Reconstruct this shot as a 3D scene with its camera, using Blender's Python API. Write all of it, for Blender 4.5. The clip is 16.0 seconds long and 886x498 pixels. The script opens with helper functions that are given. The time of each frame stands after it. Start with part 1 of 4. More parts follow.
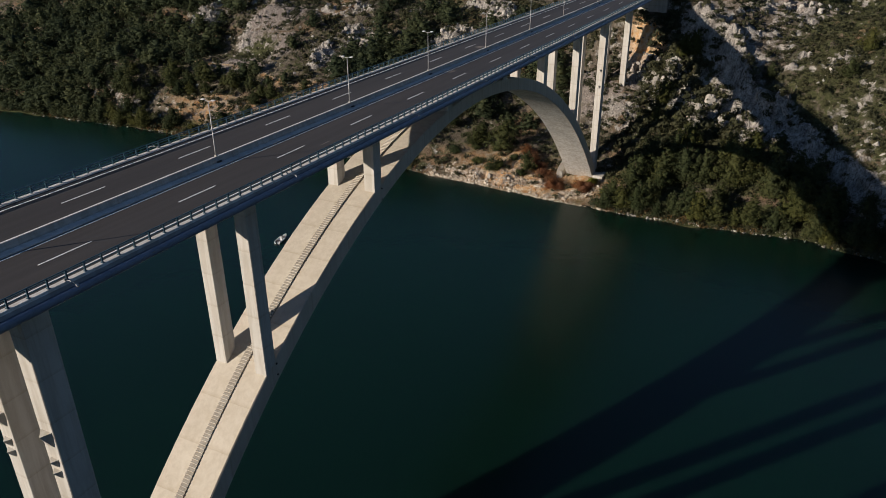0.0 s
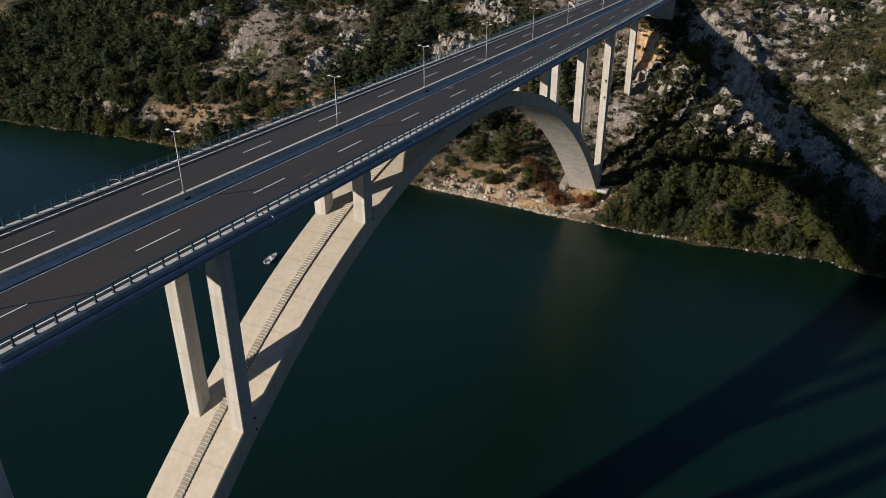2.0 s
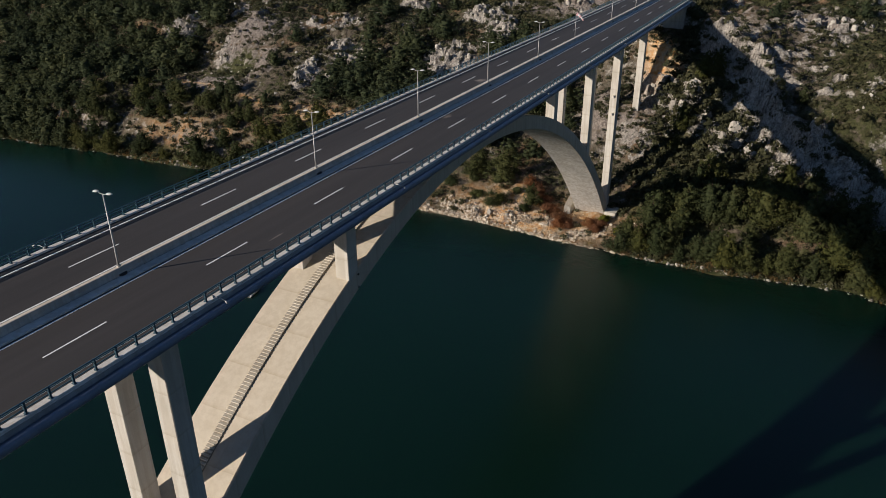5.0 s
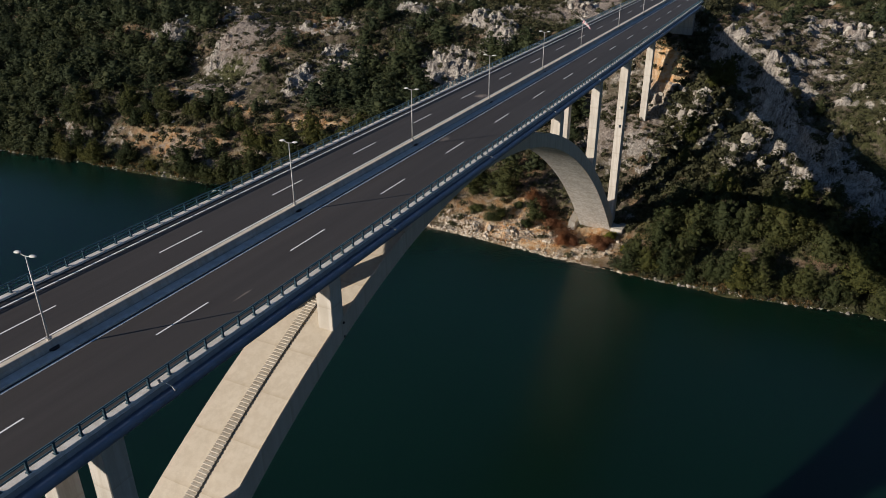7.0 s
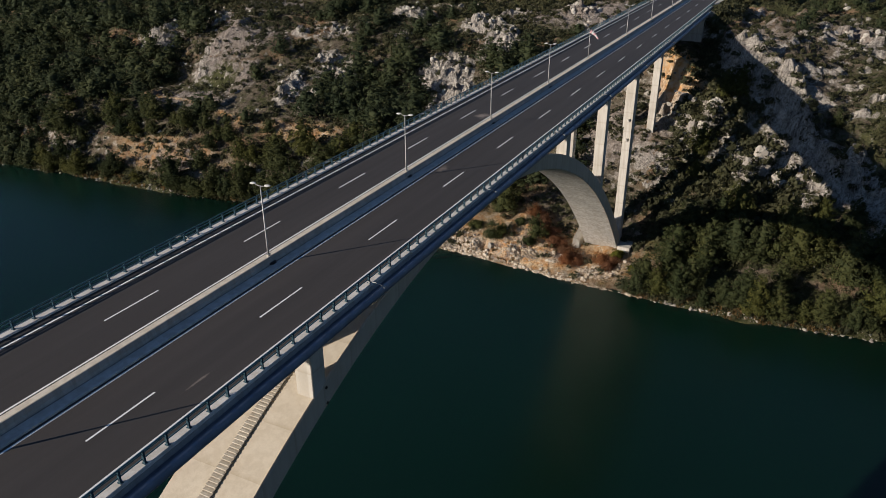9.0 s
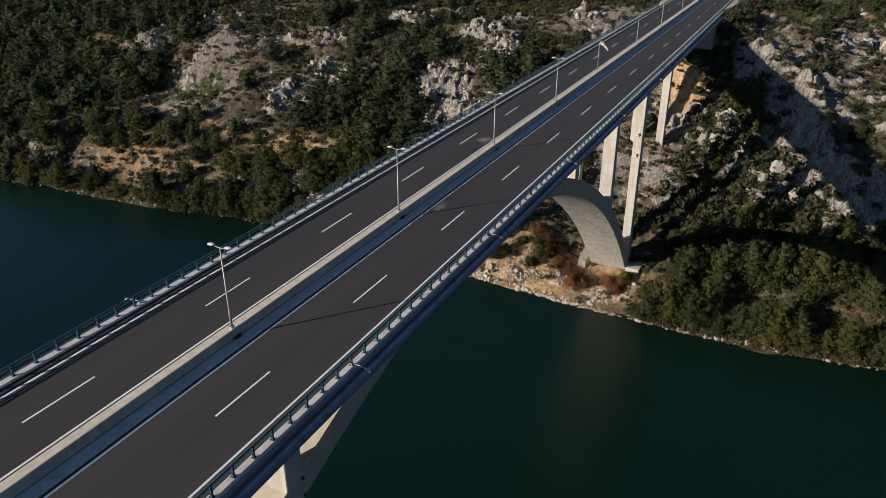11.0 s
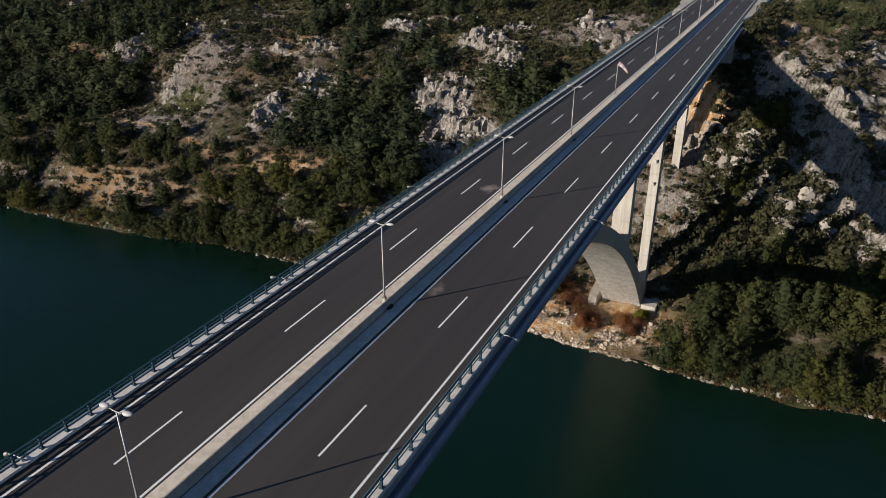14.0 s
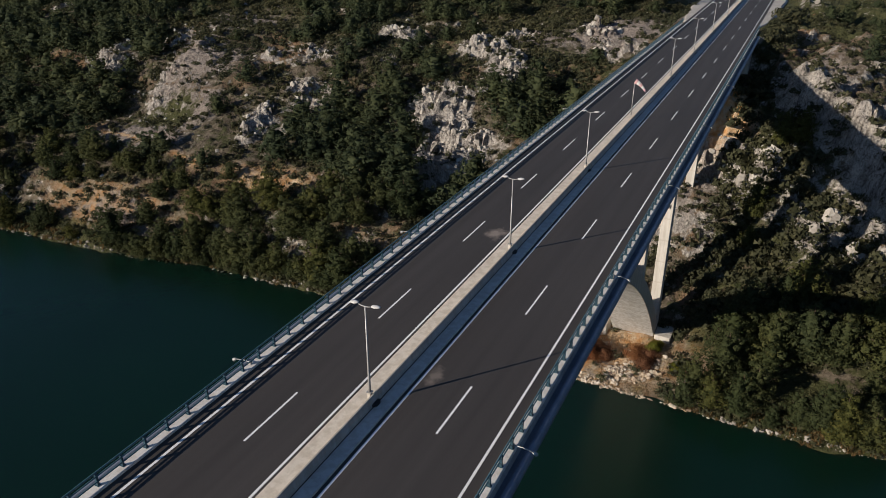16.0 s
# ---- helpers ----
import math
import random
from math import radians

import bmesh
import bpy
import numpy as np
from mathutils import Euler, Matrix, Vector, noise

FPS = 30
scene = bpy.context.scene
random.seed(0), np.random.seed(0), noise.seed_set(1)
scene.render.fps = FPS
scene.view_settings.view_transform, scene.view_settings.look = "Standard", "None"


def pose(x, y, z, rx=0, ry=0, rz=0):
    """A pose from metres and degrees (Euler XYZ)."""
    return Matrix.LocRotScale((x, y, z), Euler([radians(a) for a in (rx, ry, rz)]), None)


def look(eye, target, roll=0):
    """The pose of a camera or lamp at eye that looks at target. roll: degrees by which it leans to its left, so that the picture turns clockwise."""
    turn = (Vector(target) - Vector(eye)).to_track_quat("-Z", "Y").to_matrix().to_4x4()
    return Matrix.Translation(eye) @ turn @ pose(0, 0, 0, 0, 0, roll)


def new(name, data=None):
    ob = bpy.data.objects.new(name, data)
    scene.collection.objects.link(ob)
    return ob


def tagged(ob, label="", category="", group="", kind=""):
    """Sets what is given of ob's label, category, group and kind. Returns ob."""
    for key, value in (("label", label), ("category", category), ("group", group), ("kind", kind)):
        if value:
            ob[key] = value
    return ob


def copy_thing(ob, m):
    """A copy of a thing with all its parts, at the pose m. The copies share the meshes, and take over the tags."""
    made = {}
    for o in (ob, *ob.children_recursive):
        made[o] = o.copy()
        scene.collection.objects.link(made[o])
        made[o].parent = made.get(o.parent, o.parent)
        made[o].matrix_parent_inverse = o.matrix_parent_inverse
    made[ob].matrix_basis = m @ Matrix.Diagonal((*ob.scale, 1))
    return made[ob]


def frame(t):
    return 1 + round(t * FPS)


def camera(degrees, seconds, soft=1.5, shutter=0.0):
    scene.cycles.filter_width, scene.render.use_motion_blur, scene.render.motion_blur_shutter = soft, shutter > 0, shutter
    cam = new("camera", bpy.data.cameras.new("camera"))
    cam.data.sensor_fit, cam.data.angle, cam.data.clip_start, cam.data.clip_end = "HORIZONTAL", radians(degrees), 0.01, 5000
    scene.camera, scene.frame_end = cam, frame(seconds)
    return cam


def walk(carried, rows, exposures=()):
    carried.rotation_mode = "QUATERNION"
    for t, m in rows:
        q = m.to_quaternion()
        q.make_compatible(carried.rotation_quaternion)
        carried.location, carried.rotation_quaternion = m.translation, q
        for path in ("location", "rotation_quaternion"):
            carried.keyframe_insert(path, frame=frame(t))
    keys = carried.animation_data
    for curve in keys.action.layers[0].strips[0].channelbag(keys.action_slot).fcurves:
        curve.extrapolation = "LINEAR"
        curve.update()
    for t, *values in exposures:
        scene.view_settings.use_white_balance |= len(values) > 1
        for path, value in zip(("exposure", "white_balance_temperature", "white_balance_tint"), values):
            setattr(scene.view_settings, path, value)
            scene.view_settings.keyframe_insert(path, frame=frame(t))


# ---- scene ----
cam = camera(61.87, 16.0, soft=0.8)
# seconds, x, y, z, heading, pitch, roll
PATH = [
    (0.0, 67.67, -128.23, 33.94, 26.60, -26.39, -0.29),
    (0.5, 66.56, -125.55, 34.02, 26.63, -26.38, -0.25),
    (1.0, 65.29, -122.87, 34.09, 26.60, -26.36, -0.26),
    (1.5, 63.98, -120.15, 34.10, 26.57, -26.33, -0.25),
    (2.0, 62.65, -117.37, 34.06, 26.52, -26.30, -0.26),
    (2.5, 61.33, -114.63, 34.07, 26.49, -26.30, -0.22),
    (3.0, 60.05, -111.96, 34.12, 26.45, -26.28, -0.22),
    (3.5, 58.75, -109.18, 34.12, 26.43, -26.26, -0.25),
    (4.0, 57.33, -106.45, 34.12, 26.36, -26.25, -0.24),
    (6.5, 50.62, -92.37, 33.83, 26.22, -26.18, -0.18),
    (7.0, 49.25, -89.42, 33.79, 26.18, -26.19, -0.19),
    (7.5, 47.87, -86.68, 33.78, 26.14, -26.19, -0.21),
    (8.0, 46.49, -83.88, 33.83, 26.10, -26.22, -0.18),
    (8.5, 45.11, -80.89, 33.88, 26.06, -26.21, -0.18),
    (9.0, 43.76, -77.94, 33.91, 26.03, -26.23, -0.15),
    (11.5, 36.57, -63.06, 33.91, 25.85, -26.27, -0.13),
    (12.0, 35.16, -60.13, 33.92, 25.82, -26.27, -0.15),
    (12.5, 33.78, -57.23, 33.96, 25.79, -26.26, -0.13),
    (13.0, 32.29, -54.21, 33.92, 25.74, -26.27, -0.13),
    (13.5, 30.83, -51.17, 33.88, 25.70, -26.26, -0.10),
    (14.0, 29.34, -48.17, 33.84, 25.66, -26.24, -0.07),
    (14.5, 27.74, -45.09, 33.78, 25.59, -26.23, -0.08),
    (15.0, 26.30, -42.04, 33.77, 25.56, -26.24, -0.03),
    (15.5, 24.82, -38.97, 33.76, 25.55, -26.24, -0.03),
    (16.0, 23.42, -35.79, 33.72, 25.58, -26.23, -0.04),
]


def aim(x, y, z, yaw, pitch, roll):
    """Pose of the flown camera from its heading, pitch and lean in degrees."""
    return pose(x, y, z, 0, 0, yaw) @ pose(0, 0, 0, 90 + pitch) @ pose(0, 0, 0, 0, 0, roll)


walk(cam, [(t, aim(*v)) for t, *v in PATH], exposures=((0.0, 0.07, 6200, 12), (8.0, 0.09, 6200, 12), (13.0, 0.14, 6200, 12), (16.0, 0.15, 6200, 12)))

# ---- light ----
SUN_AZ, SUN_EL = 219.3, 19.6          # degrees: bearing from +y clockwise, height
world = bpy.data.worlds.new("world")
scene.world = world
world.use_nodes = True
wn = world.node_tree
sky = wn.nodes.new("ShaderNodeTexSky")
sky.sky_type, sky.sun_disc = 'NISHITA', False
sky.sun_elevation, sky.sun_rotation = radians(SUN_EL), radians(SUN_AZ)
sky.air_density, sky.dust_density, sky.ozone_density = 0.8, 0.0, 2.8
wn.links.new(sky.outputs[0], wn.nodes["Background"].inputs[0])
wn.nodes["Background"].inputs[1].default_value = 0.068
sun_data = bpy.data.lights.new("sun", 'SUN')
sun_data.energy, sun_data.angle, sun_data.color = 5.0, radians(0.53), (1.0, 0.88, 0.72)
sun = new("sun", sun_data)
sa, se = radians(SUN_AZ), radians(SUN_EL)
TO_SUN = Vector((math.sin(sa) * math.cos(se), math.cos(sa) * math.cos(se), math.sin(se)))
sun.matrix_world = look(TO_SUN * 300, (0, 0, 0))


# ---- materials ----
def material(name, rough=0.8, metal=0.0, spec=0.3):
    m = bpy.data.materials.new(name)
    m.use_nodes = True
    b = m.node_tree.nodes["Principled BSDF"]
    b.inputs["Roughness"].default_value = rough
    b.inputs["Metallic"].default_value = metal
    b.inputs["Specular IOR Level"].default_value = spec
    return m, m.node_tree, b


def node(t, kind, **sets):
    n = t.nodes.new(kind)
    for k, v in sets.items():
        n.inputs[k].default_value = v
    return n


def coords(t, scale=(1, 1, 1)):
    g = t.nodes.new("ShaderNodeNewGeometry")
    mp = t.nodes.new("ShaderNodeMapping")
    mp.inputs["Scale"].default_value = scale
    t.links.new(g.outputs["Position"], mp.inputs["Vector"])
    return mp.outputs[0]


def fbm(t, scale, detail=4.0, rough=0.55, stretch=(1, 1, 1), dist=0.0):
    n = node(t, "ShaderNodeTexNoise", Scale=scale, Detail=detail, Roughness=rough, Distortion=dist)
    t.links.new(coords(t, stretch), n.inputs["Vector"])
    return n.outputs[0]


def ramp(t, fac, stops):
    r = t.nodes.new("ShaderNodeValToRGB")
    e = r.color_ramp.elements
    while len(e) < len(stops):
        e.new(0.5)
    for el, (p, c) in zip(e, stops):
        el.position, el.color = p, (*c, 1) if len(c) == 3 else c
    t.links.new(fac, r.inputs[0])
    return r.outputs[0]


def mix(t, fac, a, b, blend='MIX'):
    n = t.nodes.new("ShaderNodeMix")
    n.data_type, n.blend_type = 'RGBA', blend
    for sock, v in ((n.inputs[0], fac), (n.inputs[6], a), (n.inputs[7], b)):
        if isinstance(v, (int, float)):
            sock.default_value = v
        elif isinstance(v, tuple):
            sock.default_value = (*v, 1)
        else:
            t.links.new(v, sock)
    return n.outputs[2]


def calc(t, op, a, b=0.0, c=0.0):
    n = t.nodes.new("ShaderNodeMath")
    n.operation = op
    for sock, v in zip(n.inputs, (a, b, c)):
        if isinstance(v, (int, float)):
            sock.default_value = v
        else:
            t.links.new(v, sock)
    return n.outputs[0]


def bump(t, b, height, strength=0.3, distance=0.05):
    n = node(t, "ShaderNodeBump", Strength=strength, Distance=distance)
    t.links.new(height, n.inputs["Height"])
    t.links.new(n.outputs[0], b.inputs["Normal"])


def mat_concrete(name, light, dark, joints=0.0, axis="Z", runs=0.45):
    """Cast concrete: cloudy tone, run-off streaks, pores, pour joints."""
    m, t, b = material(name, 0.85, spec=0.25)
    cloud = ramp(t, fbm(t, 0.22, 5, 0.6), [(0.3, dark), (0.7, light)])
    streak = ramp(t, fbm(t, 1.3, 3, 0.6, (1, 1, 0.08)), [(0.40, (0.66, 0.61, 0.54)), (0.58, (1, 1, 1))])
    col = mix(t, runs, cloud, streak, 'MULTIPLY')
    grain = ramp(t, fbm(t, 9.0, 4, 0.7), [(0.3, (0.82, 0.81, 0.8)), (0.7, (1.06, 1.05, 1.03))])
    col = mix(t, 0.6, col, grain, 'MULTIPLY')
    if joints:
        g = t.nodes.new("ShaderNodeNewGeometry")
        s = t.nodes.new("ShaderNodeSeparateXYZ")
        t.links.new(g.outputs["Position"], s.inputs[0])
        wob = calc(t, 'MULTIPLY', fbm(t, 0.7, 2), 0.02)
        f = calc(t, 'FRACT', calc(t, 'ADD', calc(t, 'DIVIDE', s.outputs[axis], joints), wob))
        line = ramp(t, f, [(0.0, (0.62, 0.56, 0.48)), (0.012, (0.75, 0.70, 0.62)), (0.09, (1, 1, 1))])
        col = mix(t, 0.45, col, line, 'MULTIPLY')
    t.links.new(col, b.inputs["Base Color"])
    bump(t, b, fbm(t, 14.0, 5, 0.7), 0.25, 0.03)
    return m


CONCRETE = mat_concrete("pier_concrete", (0.63, 0.60, 0.545), (0.53, 0.503, 0.45), 5.2)
ARCH_CONC = mat_concrete("arch_concrete", (0.61, 0.548, 0.45), (0.54, 0.478, 0.385), 5.4, "Y", 0.25)
SOFFIT_CONC = mat_concrete("soffit_concrete", (0.74, 0.72, 0.68), (0.58, 0.56, 0.53), 2.6, "Z", 0.6)
KERB_CONC = mat_concrete("kerb_concrete", (0.80, 0.77, 0.725), (0.70, 0.67, 0.625))
MEDIAN_CONC = mat_concrete("median_concrete", (0.62, 0.60, 0.565), (0.52, 0.50, 0.47))
MEDIAN_PALE = mat_concrete("pale_median_concrete", (0.80, 0.72, 0.61), (0.70, 0.63, 0.53))
BARRIER_CONC = mat_concrete("barrier_concrete", (0.53, 0.495, 0.44), (0.43, 0.40, 0.355))
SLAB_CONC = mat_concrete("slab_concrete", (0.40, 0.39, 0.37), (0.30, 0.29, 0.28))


def mat_asphalt():
    m, t, b = material("asphalt", 0.72, spec=0.3)
    col = ramp(t, fbm(t, 0.06, 4, 0.6, (1, 0.25, 1)), [(0.3, (0.051, 0.0455, 0.0425)), (0.7, (0.066, 0.059, 0.055))])
    lane = ramp(t, fbm(t, 0.9, 3, 0.5, (1, 0.02, 1)), [(0.35, (0.82, 0.82, 0.82)), (0.65, (1.12, 1.12, 1.12))])
    col = mix(t, 0.6, col, lane, 'MULTIPLY')
    grit = ramp(t, fbm(t, 25.0, 3, 0.8), [(0.3, (0.7, 0.7, 0.7)), (0.7, (1.25, 1.25, 1.25))])
    col = mix(t, 0.5, col, grit, 'MULTIPLY')
    # dusty patches left on the carriageway: x, y, half width, half length, strength
    for x, y, rx, ry, amount in ((-3.0, 33.0, 1.2, 1.8, 0.8), (2.7, 6.0, 0.7, 1.5, 0.45), (7.6, -45.5, 0.12, 1.6, 0.5)):
        g = t.nodes.new("ShaderNodeNewGeometry")
        mp = t.nodes.new("ShaderNodeMapping")
        mp.inputs["Location"].default_value = (-x / rx, -y / ry, 0)
        mp.inputs["Scale"].default_value = (1 / rx, 1 / ry, 0)
        t.links.new(g.outputs["Position"], mp.inputs[0])
        ln = t.nodes.new("ShaderNodeVectorMath")
        ln.operation = 'LENGTH'
        t.links.new(mp.outputs[0], ln.inputs[0])
        edge = calc(t, 'ADD', ln.outputs["Value"], calc(t, 'MULTIPLY', calc(t, 'SUBTRACT', fbm(t, 1.1, 4, 0.65), 0.5), 2.2))
        fac = ramp(t, edge, [(0.2, (1, 1, 1)), (1.0, (0, 0, 0))])
        col = mix(t, calc(t, 'MULTIPLY', fac, amount), col, (0.33, 0.275, 0.23))
    t.links.new(col, b.inputs["Base Color"])
    bump(t, b, fbm(t, 40.0, 3, 0.7), 0.2, 0.01)
    return m


def mat_paint(name, c, c2, rough=0.6, spec=0.3, scale=3.0, metal=0.0):
    """Paint with grime and light wear."""
    m, t, b = material(name, rough, metal, spec)
    col = ramp(t, fbm(t, scale, 5, 0.65), [(0.32, c2), (0.6, c)])
    t.links.new(col, b.inputs["Base Color"])
    bump(t, b, fbm(t, scale * 8, 3, 0.6), 0.08, 0.01)
    return m


ASPHALT = mat_asphalt()
WHITE_LINE = mat_paint("line_paint", (0.93, 0.92, 0.90), (0.84, 0.83, 0.80), 0.7)
RAIL_BLUE = mat_paint("rail_paint", (0.032, 0.075, 0.10), (0.024, 0.058, 0.08), 0.42, 0.5)
RAIL_TOP = mat_paint("rail_tube_paint", (0.075, 0.15, 0.18), (0.055, 0.12, 0.145), 0.35, 0.5)
CORNICE = mat_paint("cornice_paint", (0.19, 0.22, 0.28), (0.14, 0.165, 0.21), 0.5, 0.4, 0.8)
STEEL = mat_paint("galvanised_steel", (0.40, 0.39, 0.37), (0.30, 0.29, 0.28), 0.45, 0.5, 2.0, 0.3)
LAMP_HEAD = mat_paint("lamp_housing", (0.58, 0.57, 0.55), (0.48, 0.47, 0.46), 0.5)
RUBBER = mat_paint("dark_fitting", (0.03, 0.03, 0.03), (0.02, 0.02, 0.02), 0.7)
SOCK_RED = mat_paint("sock_red", (0.76, 0.46, 0.46), (0.68, 0.38, 0.38), 0.85)
SOCK_WHITE = mat_paint("sock_white", (0.80, 0.78, 0.76), (0.7, 0.68, 0.66), 0.85)
BOAT_WHITE = mat_paint("boat_gelcoat", (0.78, 0.78, 0.76), (0.62, 0.62, 0.6), 0.35, 0.5)
GRAVEL = mat_concrete("gravel", (0.62, 0.585, 0.53), (0.47, 0.44, 0.395))
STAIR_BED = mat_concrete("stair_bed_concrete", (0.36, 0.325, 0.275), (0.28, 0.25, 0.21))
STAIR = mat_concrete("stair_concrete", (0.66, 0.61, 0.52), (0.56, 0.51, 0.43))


def mat_water():
    m, t, b = material("water", 0.27, spec=0.5)
    b.subsurface_method = 'BURLEY'
    b.inputs["Subsurface Weight"].default_value = 1.0
    b.inputs["Subsurface Radius"].default_value = (0.5, 1.0, 0.8)
    b.inputs["Subsurface Scale"].default_value = 3.0
    b.inputs["IOR"].default_value = 1.33
    col = ramp(t, fbm(t, 0.012, 4, 0.5, (1, 0.5, 1)), [(0.3, (0.0021, 0.0122, 0.0074)), (0.7, (0.0029, 0.0162, 0.0100))])
    # base colour turns brighter and more teal west of x = -115
    g = t.nodes.new("ShaderNodeNewGeometry")
    sp = t.nodes.new("ShaderNodeSeparateXYZ")
    t.links.new(g.outputs["Position"], sp.inputs[0])
    reach = ramp(t, calc(t, 'MULTIPLY', calc(t, 'ADD', sp.outputs[0], 115.0), -0.008), [(0.0, (1, 1, 1)), (0.8, (1.2, 1.34, 1.42))])
    col = mix(t, 1.0, col, reach, 'MULTIPLY')
    t.links.new(col, b.inputs["Base Color"])
    h = calc(t, 'ADD', fbm(t, 0.55, 4, 0.6), calc(t, 'MULTIPLY', fbm(t, 0.12, 3, 0.5), 1.5))
    bump(t, b, h, 0.10, 0.25)
    return m


WATER = mat_water()


def mat_ground():
    """Limestone karst: grey rock, pale fresh faces, red soil, dry grass."""
    m, t, b = material("karst_ground", 0.95, spec=0.1)
    rock = ramp(t, fbm(t, 0.35, 6, 0.7, (1, 1, 0.5)), [(0.26, (0.19, 0.172, 0.152)), (0.42, (0.38, 0.348, 0.31)), (0.58, (0.58, 0.535, 0.478)), (0.76, (0.74, 0.69, 0.62))])
    # three noises darken the rock colour, painting in the shade of its crevices
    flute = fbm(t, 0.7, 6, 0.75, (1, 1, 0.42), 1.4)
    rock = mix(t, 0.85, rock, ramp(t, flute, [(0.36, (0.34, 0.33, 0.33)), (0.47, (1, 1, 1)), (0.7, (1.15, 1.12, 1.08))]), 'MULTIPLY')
    crack_shade = ramp(t, fbm(t, 1.9, 8, 0.8, (1, 1, 0.55), 0.6), [(0.36, (0.30, 0.28, 0.28)), (0.50, (1, 1, 1)), (0.72, (1.22, 1.20, 1.16))])
    rock = mix(t, 0.75, rock, crack_shade, 'MULTIPLY')
    cleft_shade = ramp(t, fbm(t, 0.62, 7, 0.78, (1, 1, 0.8), 2.2), [(0.40, (0.22, 0.21, 0.20)), (0.49, (1, 1, 1)), (0.7, (1.12, 1.10, 1.07))])
    rock = mix(t, 0.8, rock, cleft_shade, 'MULTIPLY')
    soil = ramp(t, fbm(t, 0.5, 5, 0.65), [(0.3, (0.085, 0.070, 0.050)), (0.55, (0.17, 0.140, 0.103)), (0.75, (0.29, 0.245, 0.19))])
    ochre = ramp(t, fbm(t, 0.045, 3, 0.6), [(0.52, (0, 0, 0)), (0.64, (1, 1, 1))])
    soil = mix(t, calc(t, 'MULTIPLY', ochre, 0.4), soil, (0.38, 0.21, 0.10))
    grass = ramp(t, fbm(t, 0.9, 5, 0.7), [(0.3, (0.045, 0.05, 0.02)), (0.7, (0.12, 0.12, 0.055))])
    a = t.nodes.new("ShaderNodeVertexColor")
    a.layer_name = "cover"
    s = t.nodes.new("ShaderNodeSeparateColor")
    t.links.new(a.outputs[0], s.inputs[0])
    n1 = calc(t, 'MULTIPLY', calc(t, 'SUBTRACT', fbm(t, 0.3, 5, 0.7), 0.5), 1.6)
    f_rock = ramp(t, calc(t, 'ADD', s.outputs[0], n1), [(0.40, (0, 0, 0)), (0.58, (1, 1, 1))])
    f_grass = ramp(t, calc(t, 'ADD', s.outputs[1], n1), [(0.42, (0, 0, 0)), (0.62, (1, 1, 1))])
    col = mix(t, f_grass, soil, grass)
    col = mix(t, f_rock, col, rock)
    fresh = ramp(t, fbm(t, 0.5, 4, 0.6), [(0.36, (0.68, 0.34, 0.12)), (0.54, (0.78, 0.55, 0.33)), (0.75, (0.82, 0.71, 0.56))])
    col = mix(t, s.outputs[2], col, fresh)
    scree = ramp(t, fbm(t, 1.4, 6, 0.75), [(0.3, (0.14, 0.117, 0.10)), (0.5, (0.285, 0.242, 0.208)), (0.72, (0.52, 0.457, 0.40))])
    f_scree = ramp(t, calc(t, 'ADD', a.outputs["Alpha"], n1), [(0.35, (0, 0, 0)), (0.6, (1, 1, 1))])
    col = mix(t, f_scree, col, scree)
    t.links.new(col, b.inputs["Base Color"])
    h = calc(t, 'ADD', calc(t, 'MULTIPLY', fbm(t, 0.5, 8, 0.75, (1, 1, 0.6)), 2.0), calc(t, 'MULTIPLY', flute, 1.6))
    bump(t, b, h, 0.9, 0.9)
    return m


GROUND = mat_ground()
# dark cover for out-of-view banks and added hills, to dim their bounce
UNSEEN_COVER = mat_paint("unseen_dark_cover", (0.038, 0.047, 0.024), (0.02, 0.027, 0.014), 0.95, 0.05, 0.15)


def mat_leaf(name, dark, light, tip, single=True):
    m, t, b = material(name, 0.75, spec=0.15)
    g = t.nodes.new("ShaderNodeNewGeometry")
    o = t.nodes.new("ShaderNodeObjectInfo")
    leaf = ramp(t, g.outputs["Random Per Island"], [(0.0, dark), (0.6, light), (1.0, tip)])
    tone = ramp(t, o.outputs["Random"], [(0.0, (0.70, 0.77, 0.68)), (0.5, (1.08, 1.05, 0.92)), (1.0, (1.45, 1.28, 0.80))])
    col = mix(t, 1.0 if single else 0.0, leaf, tone, 'MULTIPLY')
    patch = ramp(t, fbm(t, 0.05, 3, 0.6), [(0.35, (0.72, 0.80, 0.80)), (0.65, (1.15, 1.1, 0.94))])
    col = mix(t, 0.8, col, patch, 'MULTIPLY')
    t.links.new(col, b.inputs["Base Color"])
    tr = t.nodes.new("ShaderNodeBsdfTranslucent")
    t.links.new(col, tr.inputs["Color"])
    ms = t.nodes.new("ShaderNodeMixShader")
    ms.inputs[0].default_value = 0.46
    t.links.new(b.outputs[0], ms.inputs[1])
    t.links.new(tr.outputs[0], ms.inputs[2])
    t.links.new(ms.outputs[0], t.nodes["Material Output"].inputs["Surface"])
    return m


PINE = mat_leaf("pine_needles", (0.057, 0.069, 0.035), (0.069, 0.081, 0.040), (0.097, 0.105, 0.047))
PINE_WOOD = mat_leaf("pine_wood_needles", (0.056, 0.071, 0.037), (0.067, 0.082, 0.042), (0.088, 0.099, 0.048), False)
MAQUIS = mat_leaf("maquis_leaves", (0.047, 0.051, 0.034), (0.073, 0.076, 0.049), (0.106, 0.106, 0.070))
RUSSET = mat_leaf("russet_twigs", (0.15, 0.068, 0.046), (0.21, 0.10, 0.066), (0.27, 0.14, 0.092))
